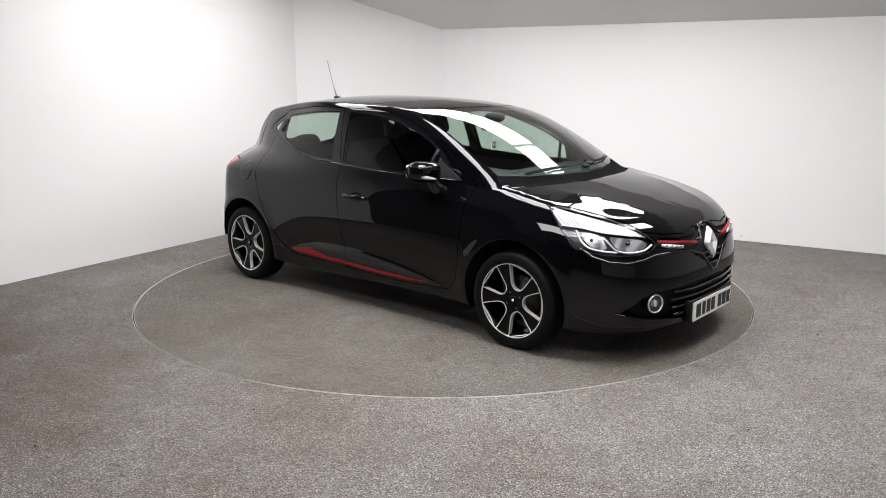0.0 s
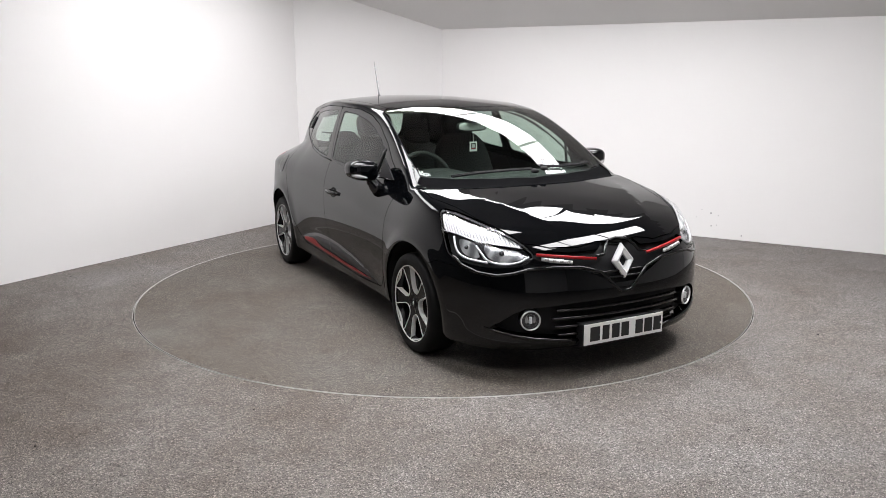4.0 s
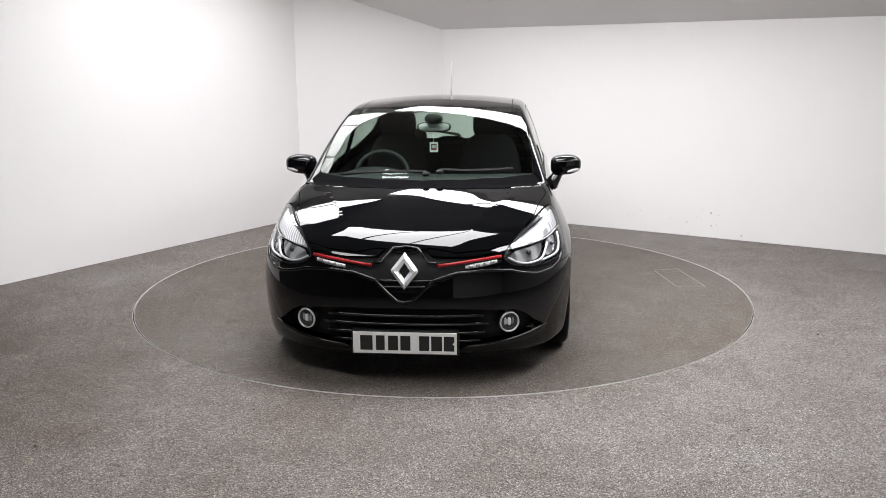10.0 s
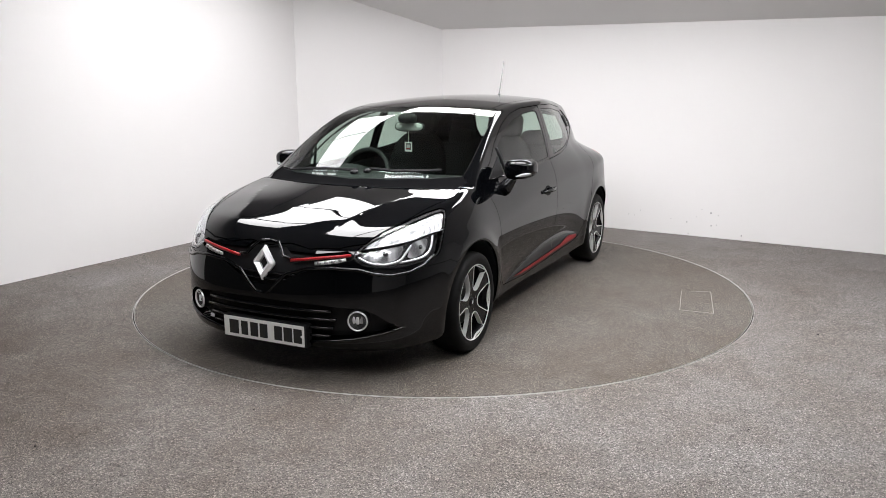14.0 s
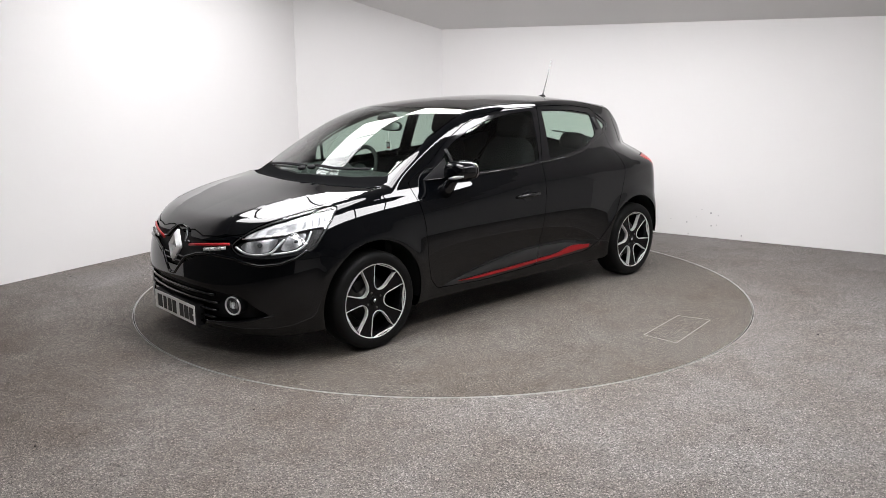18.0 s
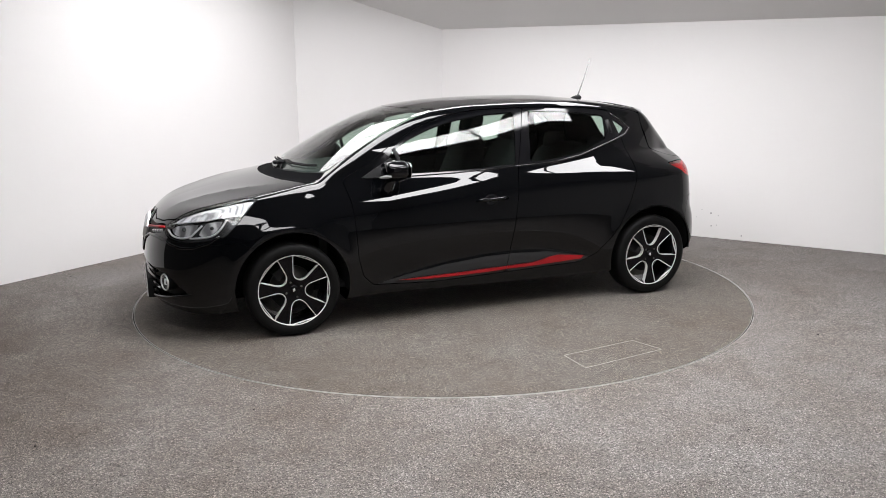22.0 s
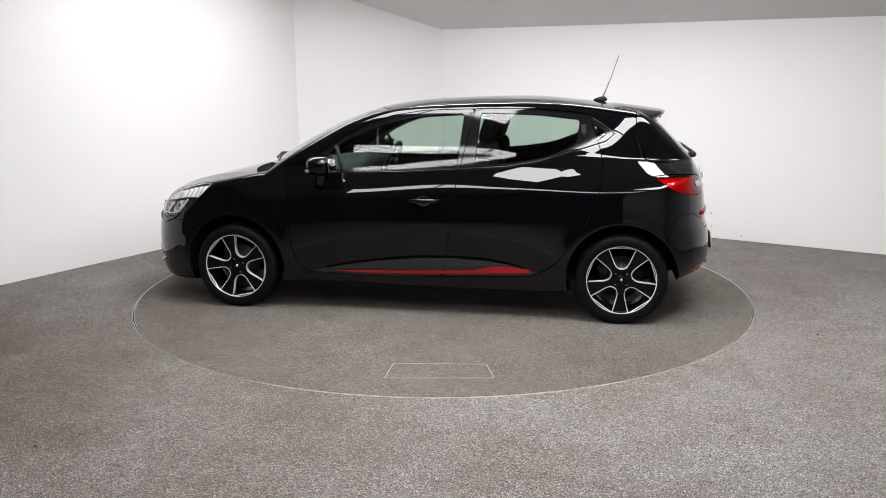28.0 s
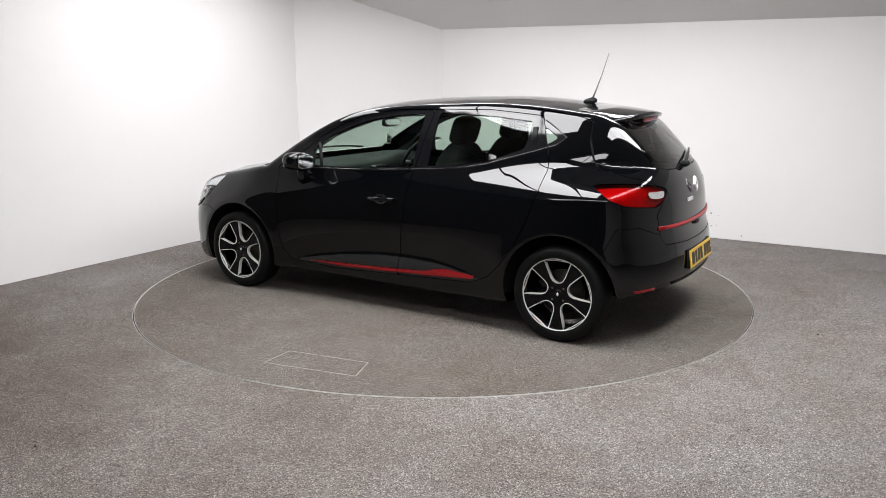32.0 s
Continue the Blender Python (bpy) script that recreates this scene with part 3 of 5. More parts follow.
def cut_mesh(faces, sink=0.0, depth=0.010, mirror=False, both=False):
    """Points, faces and normals of a panel with turned-in edges."""
    V, N, F = [], [], []
    for flip in ((False, True) if both else (mirror,)):
        index, count = {}, {}
        base = {}

        def put(i):
            if i not in index:
                p, n = SV[i], SN[i]
                p = tuple(p[k] - n[k] * sink for k in range(3))
                if flip:
                    p, n = (p[0], -p[1], p[2]), (n[0], -n[1], n[2])
                index[i] = len(V)
                V.append(p), N.append(n)
            return index[i]

        for f in faces:
            g = [put(i) for i in f]
            F.append(g[::-1] if flip else g)
            for k, i in enumerate(f):
                j = f[(k + 1) % len(f)]
                key = (min(i, j), max(i, j))
                count[key] = None if key in count else (i, j)
        if depth:
            for e in count.values():
                if e is None or (abs(SV[e[0]][1]) < 1e-5 and abs(SV[e[1]][1]) < 1e-5):
                    continue
                i, j = e
                a, b = np.array(V[index[i]]), np.array(V[index[j]])
                na, nb = np.array(N[index[i]]), np.array(N[index[j]])
                c, d = b - nb * depth, a - na * depth
                fn = np.cross(na, a - b)
                if flip:
                    fn = -fn
                m = np.linalg.norm(fn)
                if m < 1e-9:
                    continue
                fn = fn / m
                k = len(V)
                V.extend(map(tuple, (a, b, c, d)))
                N.extend([tuple(fn)] * 4)
                F.append([k, k + 1, k + 2, k + 3] if not flip else [k + 3, k + 2, k + 1, k])
    return V, F, N


def skin(name, faces, mat, parent, label="", **kw):
    V, F, N = cut_mesh(faces, **kw)
    return raw(name, V, F, mat, parent, label, normals=N)


HALF = make_half()
# Wheel openings.
WHEEL_Z, WHEEL_X, ARCH_Z = 0.288, 1.2925, 0.299
rest = HALF
for cx in (WHEEL_X, -WHEEL_X):
    _, rest = split(rest, lambda P, N: np.maximum(np.hypot(P[:, 0] - cx, P[:, 2] - ARCH_Z) - 0.346, 0.45 - P[:, 1]))
SEALS = []
# Windscreen, bonnet, roof glass edge.
WS = [(1.245, -0.3), (1.245, 0.0), (1.215, 0.25), (1.145, 0.47), (1.04, 0.66), (0.85, 0.652), (0.60, 0.625), (0.31, 0.578), (0.255, 0.53), (0.29, 0.48), (0.36, 0.33), (0.40, 0.15), (0.41, 0.0), (0.41, -0.3)]
windscreen, rest, strip = panel(rest, top_poly(WS, 0.9), 0.006)
SEALS += strip
BONNET = [(1.335, -0.3), (1.335, 0.0), (1.32, 0.22), (1.275, 0.44), (1.20, 0.62), (1.15, 0.705), (1.30, 0.722), (1.50, 0.672), (1.68, 0.64), (1.82, 0.585), (1.93, 0.525), (1.995, 0.40), (2.03, 0.25), (2.022, 0.13), (2.04, 0.0), (2.04, -0.3)]
bonnet, rest, strip = panel(rest, top_poly(BONNET, 0.55), 0.005)
SEALS += strip
COWL = [(1.42, -0.3), (1.42, 0.3), (1.30, 0.60), (1.075, 0.70), (1.03, 0.655), (1.0, 0.3), (1.0, -0.3)]
cowl, rest = split(rest, top_poly(COWL, 0.8))
# Lamps.
HEAD = [(1.455, 0.745, 0.852), (1.537, 0.695, 0.842), (1.637, 0.661, 0.822), (1.807, 0.59, 0.779), (1.919, 0.523, 0.726), (1.992, 0.475, 0.660), (1.985, 0.535, 0.613), (1.921, 0.639, 0.598), (1.849, 0.712, 0.601), (1.749, 0.774, 0.618), (1.662, 0.804, 0.636), (1.593, 0.793, 0.71), (1.52, 0.774, 0.783)]
head, rest, strip = panel(rest, oblique_poly(HEAD, 40), 0.004)
SEALS += strip
TAIL = [(-1.445, 0.755, 0.936), (-1.60, 0.67, 0.944), (-1.73, 0.555, 0.932), (-1.794, 0.42, 0.897), (-1.79, 0.48, 0.83), (-1.768, 0.56, 0.804), (-1.64, 0.755, 0.826), (-1.55, 0.80, 0.866)]
tail, rest, strip = panel(rest, oblique_poly(TAIL, 140, 0.12), 0.004)
SEALS += strip
WEDGE = [(1.47, 0.745, 0.848), (1.548, 0.711, 0.838), (1.646, 0.676, 0.817), (1.813, 0.60, 0.774), (1.915, 0.535, 0.725), (1.945, 0.520, 0.698), (1.852, 0.647, 0.716), (1.661, 0.752, 0.754), (1.546, 0.785, 0.757)]
wedge, _ = split(head, oblique_poly(WEDGE, 40))
_, headrim = split(head, lambda P, N: oblique_poly(HEAD, 40)(P, N) + 0.008)
tclear, _ = split(tail, lambda P, N: sdf(P[:, [1, 2]], [(0.61, 0.893), (0.455, 0.888), (0.48, 0.853), (0.56, 0.851), (0.60, 0.860)]))
LOWBEAM = [(1.81, 0.69, 0.712), (1.84, 0.69, 0.668), (1.872, 0.675, 0.638), (1.918, 0.628, 0.625), (1.955, 0.565, 0.634), (1.970, 0.520, 0.66), (1.940, 0.545, 0.690), (1.87, 0.637, 0.704)]
HIGHBEAM = [(1.672, 0.762, 0.735), (1.705, 0.770, 0.688), (1.740, 0.765, 0.657), (1.789, 0.742, 0.640), (1.825, 0.710, 0.640), (1.800, 0.712, 0.68), (1.775, 0.712, 0.718)]
lowbeam, _ = split(head, oblique_poly(LOWBEAM, 40))
highbeam, _ = split(head, oblique_poly(HIGHBEAM, 40))
# Side windows and doors.
FGLASS = [(0.70, 0.952), (0.615, 1.082), (0.506, 1.15), (0.36, 1.212), (0.207, 1.26), (-0.02, 1.298), (-0.225, 1.313), (-0.262, 1.316), (-0.260, 1.285), (-0.232, 1.01), (-0.228, 0.981), (-0.19, 0.979), (0.17, 0.955), (0.45, 0.948)]
RGLASS = [(-0.372, 1.290), (-0.375, 1.319), (-0.405, 1.318), (-0.73, 1.308), (-0.975, 1.280), (-1.005, 1.277), (-1.003, 1.25), (-0.99, 1.15), (-0.977, 1.117), (-0.955, 1.108), (-0.78, 1.04), (-0.55, 1.005), (-0.375, 0.992), (-0.345, 0.99), (-0.347, 1.015)]
QGLASS = [(-1.085, 1.250), (-1.13, 1.220), (-1.180, 1.187), (-1.13, 1.153), (-1.085, 1.145)]
FRAME = [(0.80, 0.935), (0.66, 1.075), (0.52, 1.165), (0.36, 1.23), (0.2, 1.282), (-0.02, 1.318), (-0.28, 1.335), (-0.73, 1.331), (-1.06, 1.298), (-1.15, 1.245), (-1.235, 1.19), (-1.17, 1.128), (-1.05, 1.095), (-0.92, 1.06), (-0.75, 1.008), (-0.55, 0.975), (-0.21, 0.955), (0.2, 0.932), (0.55, 0.922)]
FDOOR = [(0.95, 0.93), (0.912, 0.80), (0.895, 0.60), (0.885, 0.45), (0.855, 0.335), (0.79, 0.268), (0.40, 0.245), (-0.135, 0.262), (-0.165, 0.40), (-0.195, 0.60), (-0.235, 0.90), (-0.335, 1.345), (0.0, 1.335), (0.22, 1.302), (0.40, 1.243), (0.60, 1.14), (0.75, 1.03)]
RDOOR = [(-0.335, 1.346), (-0.235, 0.90), (-0.195, 0.60), (-0.165, 0.40), (-0.135, 0.262), (-0.70, 0.285), (-0.83, 0.34), (-0.93, 0.44), (-1.00, 0.53), (-1.09, 0.70), (-1.15, 0.88), (-1.158, 1.0), (-1.135, 1.10), (-1.06, 1.312), (-0.73, 1.345)]
fdoor, rest, strip = panel(rest, side_poly(FDOOR), 0.0045)
SEALS += strip
rdoor, rest, strip = panel(rest, side_poly(RDOOR), 0.0045)
SEALS += strip


def sidecut(faces, field, gap=0.003):
    global SEALS
    a, b, s = panel(faces, field, gap)
    SEALS += s
    return a, b


fglass, fdoor = sidecut(fdoor, side_poly(rounded(FGLASS, 2, 0.15)))
rglass, rdoor = sidecut(rdoor, side_poly(rounded(RGLASS, 2, 0.15)))
qglass, rest = sidecut(rest, side_poly(rounded(QGLASS, 2, 0.15)))
fframe, fdoor = split(fdoor, side_poly(FRAME))
rframe, rdoor = split(rdoor, side_poly(FRAME))
qframe, rest = split(rest, side_poly(FRAME))
# Lower door trims with the red line.
TRIM = [(0.78, 0.268), (0.55, 0.315), (0.30, 0.355), (0.0, 0.385), (-0.20, 0.39), (-0.45, 0.38), (-0.62, 0.352), (-0.80, 0.318), (-0.66, 0.285), (-0.30, 0.262), (0.40, 0.248)]
REDLINE = [(0.655, 0.279), (0.30, 0.291), (-0.12, 0.304), (-0.36, 0.316), (-0.46, 0.342), (-0.53, 0.350), (-0.74, 0.330), (-0.72, 0.310), (-0.40, 0.292), (0.0, 0.276), (0.40, 0.267), (0.655, 0.270)]
fred, fdoor = split(fdoor, side_poly(REDLINE))
rred, rdoor = split(rdoor, side_poly(REDLINE))
ftrim, fdoor = split(fdoor, side_poly(TRIM))
rtrim, rdoor = split(rdoor, side_poly(TRIM))
# Bumpers, tailgate and wings.
RGLASSB = [(-0.2, 1.34), (0.0, 1.34), (0.28, 1.32), (0.36, 1.28), (0.39, 1.22), (0.42, 1.10), (0.41, 1.02), (0.30, 0.995), (0.0, 0.985), (-0.2, 0.985)]
rscreen, rest, strip = panel(rest, end_poly(RGLASSB, False), 0.005)
SEALS += strip
GATE = [(-0.2, 1.42), (0.35, 1.42), (0.53, 1.34), (0.56, 1.20), (0.59, 1.08), (0.60, 0.97), (0.455, 0.90), (0.50, 0.82), (0.56, 0.76), (0.535, 0.62), (0.50, 0.58), (0.2, 0.565), (-0.2, 0.562)]
gate, rest, strip = panel(rest, lambda P, N: np.maximum(end_poly(GATE, False)(P, N), P[:, 0] + 1.36), 0.005)
SEALS += strip
GRILLE = [(-0.2, 0.425), (0.0, 0.425), (0.30, 0.42), (0.44, 0.408), (0.545, 0.400), (0.60, 0.372), (0.655, 0.322), (0.70, 0.292), (0.62, 0.262), (0.50, 0.238), (0.34, 0.222), (0.0, 0.205), (-0.2, 0.205)]
grille, rest = split(rest, end_poly(GRILLE))
SLOT = [(-0.2, 0.705), (0.10, 0.705), (0.14, 0.672), (0.30, 0.668), (0.46, 0.685), (0.505, 0.655), (0.46, 0.632), (0.30, 0.60), (0.16, 0.54), (0.08, 0.50), (-0.2, 0.498)]
slot, rest = split(rest, lambda P, N: np.maximum(end_poly(SLOT)(P, N), 1.8 - P[:, 0]))
FB = [(2.3, 0.60), (1.75, 0.592), (1.60, 0.60), (1.50, 0.56), (1.44, 0.0), (2.3, 0.0)]
fbumper, rest, strip = panel(rest, lambda P, N: sdf(P[:, [0, 2]], FB), 0.003)
SEALS += strip
RB = [(-2.3, 0.60), (-1.86, 0.60), (-1.72, 0.70), (-1.62, 0.70), (-1.56, 0.55), (-1.5, 0.0), (-2.3, 0.0)]
rbumper, rest, strip = panel(rest, lambda P, N: sdf(P[:, [0, 2]], RB), 0.003)
SEALS += strip
ROOF = [(0.6, -0.2), (0.6, 0.0), (0.6, 0.2), (0.25, 0.525), (-0.05, 0.528), (-0.5, 0.535), (-1.0, 0.535), (-1.36, 0.515), (-1.45, 0.0), (-1.45, -0.2)]
roof, rest, strip = panel(rest, top_poly(ROOF, 1.2), 0.004)
SEALS += strip

car = empty("car", "black five-door hatchback with red trim and black-and-silver alloy wheels", "car")
skin("body", rest, PAINT, car, both=True)
skin("shut_line", SEALS, SEAL, car, "black rubber seals in the shut lines", both=True, sink=0.009, depth=0)
skin("bonnet", bonnet, PAINT, car, "glossy black bonnet", both=True)
skin("roof", roof, PAINT, car, both=True)
skin("windscreen", windscreen, GLASS, car, "tinted glass windscreen", both=True, depth=0.004)
skin("scuttle_panel", cowl, MATT, car, "matt black panel below the windscreen", both=True, sink=0.006)
skin("front_bumper", fbumper, PAINT, car, both=True)
skin("rear_bumper", rbumper, PAINT, car, both=True)
tailgate = skin("tailgate", gate, PAINT, car, both=True)
skin("rear_window", rscreen, GLASS, tailgate, "tinted heated rear window", both=True, depth=0.004)
skin("lower_grille", grille, PLASTIC, car, "black slatted air intake", both=True, sink=0.055, depth=0)
skin("upper_grille", slot, PLASTIC, car, "black upper grille slot", both=True, sink=0.022, depth=0)
for m in (False, True):
    door = skin("front_door", fdoor, PAINT, car, mirror=m)
    skin("window_frame", fframe, PIANO, door, mirror=m, label="black window frame")
    skin("window", fglass, GLASS, door, mirror=m, depth=0.004, sink=0.002, label="tinted side window")
    skin("lower_trim", ftrim, TRIMGREY, door, mirror=m, sink=0.002, label="satin black lower door trim")
    skin("red_strip", fred, RED, door, mirror=m, depth=0.004, sink=-0.003, label="red trim strip")
    door = skin("rear_door", rdoor, PAINT, car, mirror=m)
    skin("window_frame", rframe, PIANO, door, mirror=m, label="black window frame")
    skin("window", rglass, GLASS, door, mirror=m, depth=0.004, sink=0.002, label="tinted side window")
    skin("lower_trim", rtrim, TRIMGREY, door, mirror=m, sink=0.002, label="satin black lower door trim")
    skin("red_strip", rred, RED, door, mirror=m, depth=0.004, sink=-0.003, label="red trim strip")
    skin("quarter_frame", qframe, PIANO, car, mirror=m)
    skin("quarter_window", qglass, GLASS, car, mirror=m, depth=0.004, sink=0.002)
    lamp = skin("headlamp", head, LENS, car, mirror=m, depth=0.004, label="clear headlamp with chrome surround")
    skin("lamp_housing", head, LAMPBLACK, lamp, mirror=m, sink=0.045, depth=0)
    skin("lamp_side", headrim, LAMPBLACK, lamp, mirror=m, sink=0.004, depth=0.03)
    skin("indicator_reflector", wedge, RIBBED, lamp, mirror=m, sink=0.016, depth=0.02)
    skin("low_beam_reflector", lowbeam, FLUTED, lamp, mirror=m, sink=0.024, depth=0.02)
    skin("high_beam_reflector", highbeam, FLUTED, lamp, mirror=m, sink=0.024, depth=0.02)
    lamp = skin("tail_lamp", tail, REDLENS, car, mirror=m, depth=0.004, label="red rear lamp with a clear section")
    skin("lamp_housing", tail, REDREFLECT, lamp, mirror=m, sink=0.022, depth=0)
    skin("lamp_back", tail, PLASTIC, lamp, mirror=m, sink=0.028, depth=-0.024)
    skin("clear_section", tclear, LENSWHITE, lamp, mirror=m, sink=-0.0015, depth=0.006)


# ---- wheels ----
def make_wheel(front):
    w = new("wheel")
    R = WHEEL_Z
    prof = [(0.207, 0.075), (0.217, 0.088), (0.227, 0.094), (0.245, 0.097), (0.265, 0.095), (0.279, 0.086), (0.286, 0.070), (0.2878, 0.045), (0.288, 0.0),
            (0.2878, -0.045), (0.286, -0.070), (0.279, -0.086), (0.265, -0.095), (0.226, -0.094), (0.205, -0.075)]
    tyre = part("tyre", lathe(prof, 96), RUBBER, w, "black road tyre")
    part("rim_barrel", lathe([(0.212, 0.088), (0.205, 0.080), (0.195, 0.05), (0.190, -0.07), (0.204, -0.085)], 72), RIMBLACK, w)
    # Face of the rim: a dished disc cut by five petal openings.
    n, m = 240, 60
    rr = np.linspace(0.012, 0.2185, m)
    V, F = [], []

    def face_y(r):
        return 0.082 - 0.016 * (1 - (r / 0.2185)) ** 1.3 + 0.008 * np.exp(-((r - 0.2185) / 0.01) ** 2)

    for r in rr:
        for i in range(n):
            a = 2 * math.pi * i / n
            V.append((r * math.cos(a), float(face_y(r)), r * math.sin(a)))
    for k in range(m - 1):
        for i in range(n):
            j = (i + 1) % n
            F.append((k * n + i, (k + 1) * n + i, (k + 1) * n + j, k * n + j))
    half = [(0.070, 0.0), (0.0715, 0.012), (0.076, 0.022), (0.085, 0.032), (0.099, 0.0415), (0.113, 0.0475), (0.135, 0.0565), (0.157, 0.0655), (0.185, 0.0765), (0.1995, 0.082), (0.2035, 0.0)]
    petal = half + [(r, -t) for r, t in half[::-1][1:-1]]

    def field(P, N, grow=0.0):
        best = np.full(len(P), 1e9)
        for k in range(5):
            a = math.pi / 2 + 2 * math.pi * k / 5
            u = P[:, 0] * math.cos(a) + P[:, 2] * math.sin(a)
            t = -P[:, 0] * math.sin(a) + P[:, 2] * math.cos(a)
            best = np.minimum(best, sdf(np.stack([u, t], -1), petal))
        return best - grow

    global SV, SN
    keep = (SV, SN)
    SV, SN = [tuple(v) for v in V], [(0.0, 1.0, 0.0)] * len(V)
    _, faces = split(F, field)
    line, faces = split(faces, lambda P, N: field(P, N, 0.0048))
    ring, faces = split(faces, lambda P, N: 0.2132 - np.hypot(P[:, 0], P[:, 2]))
    line += ring

    def plate(name, fs, mat, thick, lift, label):
        used = sorted({i for f in fs for i in f})
        at = {i: k for k, i in enumerate(used)}
        pts = [(SV[i][0], SV[i][1] + lift, SV[i][2]) for i in used]
        low = [(x, y - thick, z) for x, y, z in pts]
        out = [tuple(at[i] for i in f) for f in fs]
        count = {}
        for f in out:
            for a, b in zip(f, f[1:] + f[:1]):
                key = (min(a, b), max(a, b))
                count[key] = None if key in count else (a, b)
        k = len(pts)
        walls = [(b, a, a + k, b + k) for a, b in filter(None, count.values())]
        ob = raw(name, pts + low, out + walls, mat, w, label, smooth=False)
        return ob

    plate("spokes", faces, RIMBLACK, 0.022, 0.0, "gloss black rim face")
    plate("spoke_edges", line, SILVER, 0.026, 0.0025, "bright machined spoke edges")
    SV, SN = keep
    part("hub_cap", lathe([(0.0001, 0.074), (0.022, 0.073), (0.0275, 0.070), (0.029, 0.055)], 32), RIMBLACK, w)
    d = [(0, 0.012), (0.009, 0), (0, -0.012), (-0.009, 0)]
    part("hub_badge", moved(prism(d, 0.003), pose(0, 0.073, 0)), CHROME, w, "small silver diamond")
    for k in range(4):
        a = math.pi / 4 + math.pi / 2 * k
        part("wheel_bolt", moved(lathe([(0.0001, 0.008), (0.007, 0.008), (0.0085, 0.004), (0.0085, -0.012)], 6), pose(0.05 * math.cos(a), 0.064, 0.05 * math.sin(a))), DISC, w)
    part("brake_disc", lathe([(0.03, 0.02), (0.07, 0.022), (0.072, 0.005), (0.135, 0.005), (0.135, -0.016), (0.03, -0.016)], 64), DISC, w, "grey steel brake disc")
    part("brake_caliper", moved(box(-0.05, -0.035, 0.085, 0.05, 0.028, 0.15, 0.008), pose(0, 0, 0, 0, 55 if front else -60)), PLASTIC, w)
    return w


front_wheel = make_wheel(True)
for x, s, turn in ((WHEEL_X, 1, -23), (WHEEL_X, -1, -18), (-WHEEL_X, 1, 0), (-WHEEL_X, -1, -8)):
    m = Matrix.Translation((x, s * 0.760, WHEEL_Z)) @ pose(0, 0, 0, 0, 0, 0 if s > 0 else 180) @ pose(0, 0, 0, 0, turn, 0)
    if (x, s) == (WHEEL_X, 1):
        front_wheel.matrix_basis = m
        front_wheel.parent = car
    else:
        copy_thing(front_wheel, m)
# Wheel housings.
for x in (WHEEL_X, -WHEEL_X):
    for s in (1, -1):
        bm = bmesh.new()
        n = 40
        rows = []
        for y in (0.845, 0.80, 0.52):
            r = 0.352 if y < 0.84 else 0.350
            row = []
            for i in range(n + 1):
                a = math.pi * (i / n * (1.10 if x > 0 else 1.045) - 0.05)
                px, pz = x + r * math.cos(a), ARCH_Z + r * math.sin(a)
                row.append(bm.verts.new((px, s * min(y, float(side_y(px, pz)) - 0.012), pz)))
            rows.append(row)
        for a, b in zip(rows, rows[1:]):
            for i in range(n):
                bm.faces.new((a[i], a[i + 1], b[i + 1], b[i]))
        bm.faces.new(rows[-1])
        part("wheel_housing", bm, PLASTIC, car, "matt black wheel arch liner")


# ---- fittings on the car ----
def on_skin(o, d, lift=0.0):
    """The point where a ray from inside leaves the body, moved out by lift."""
    p = march(np.array([o], float), np.array([d], float))
    n = body_n(p)[0]
    return Vector(p[0] + n * lift), Vector(n)


def front_at(y, z, lift=0.0):
    return on_skin((1.2, y, z), (1, 0, 0), lift)[0]


def rear_at(y, z, lift=0.0):
    return on_skin((-1.0, y, z), (-1, 0, 0), lift)[0]


def side_at(x, z, s=1, lift=0.0):
    p = on_skin((x, 0, z), (0, 1, 0), lift)[0]
    return Vector((p.x, p.y * s, p.z))


def top_at(x, y, lift=0.0):
    return on_skin((x, y, 0.6), (0, 0, 1), lift)[0]


def ribbon(points, width, thick, up=(0, 0, 1)):
    """A flat bar along points, its width along up."""
    bm = bmesh.new()
    P = [Vector(p) for p in points]
    up = Vector(up)
    rows = []
    for i, p in enumerate(P):
        d = (P[min(i + 1, len(P) - 1)] - P[max(i - 1, 0)]).normalized()
        o = d.cross(up).normalized()
        u = o.cross(d).normalized()
        w = width[i] if isinstance(width, (list, tuple)) else width
        rows.append([bm.verts.new(p + u * (w / 2) * a + o * (thick / 2) * b) for a, b in ((1, -0.6), (0.8, 1), (-0.8, 1), (-1, -0.6))])
    for a, b in zip(rows, rows[1:]):
        for k in range(4):
            bm.faces.new((a[k], a[(k + 1) % 4], b[(k + 1) % 4], b[k]))
    bm.faces.new(rows[0]), bm.faces.new(rows[-1][::-1])
    bmesh.ops.recalc_face_normals(bm, faces=bm.faces)
    return bm


def mirrored(bm, s):
    if s < 0:
        bmesh.ops.scale(bm, vec=(1, -1, 1), verts=bm.verts)
        bmesh.ops.reverse_faces(bm, faces=bm.faces)
    return bm


def between(a, b, n):
    return [a + (b - a) * i / (n - 1) for i in range(n)]


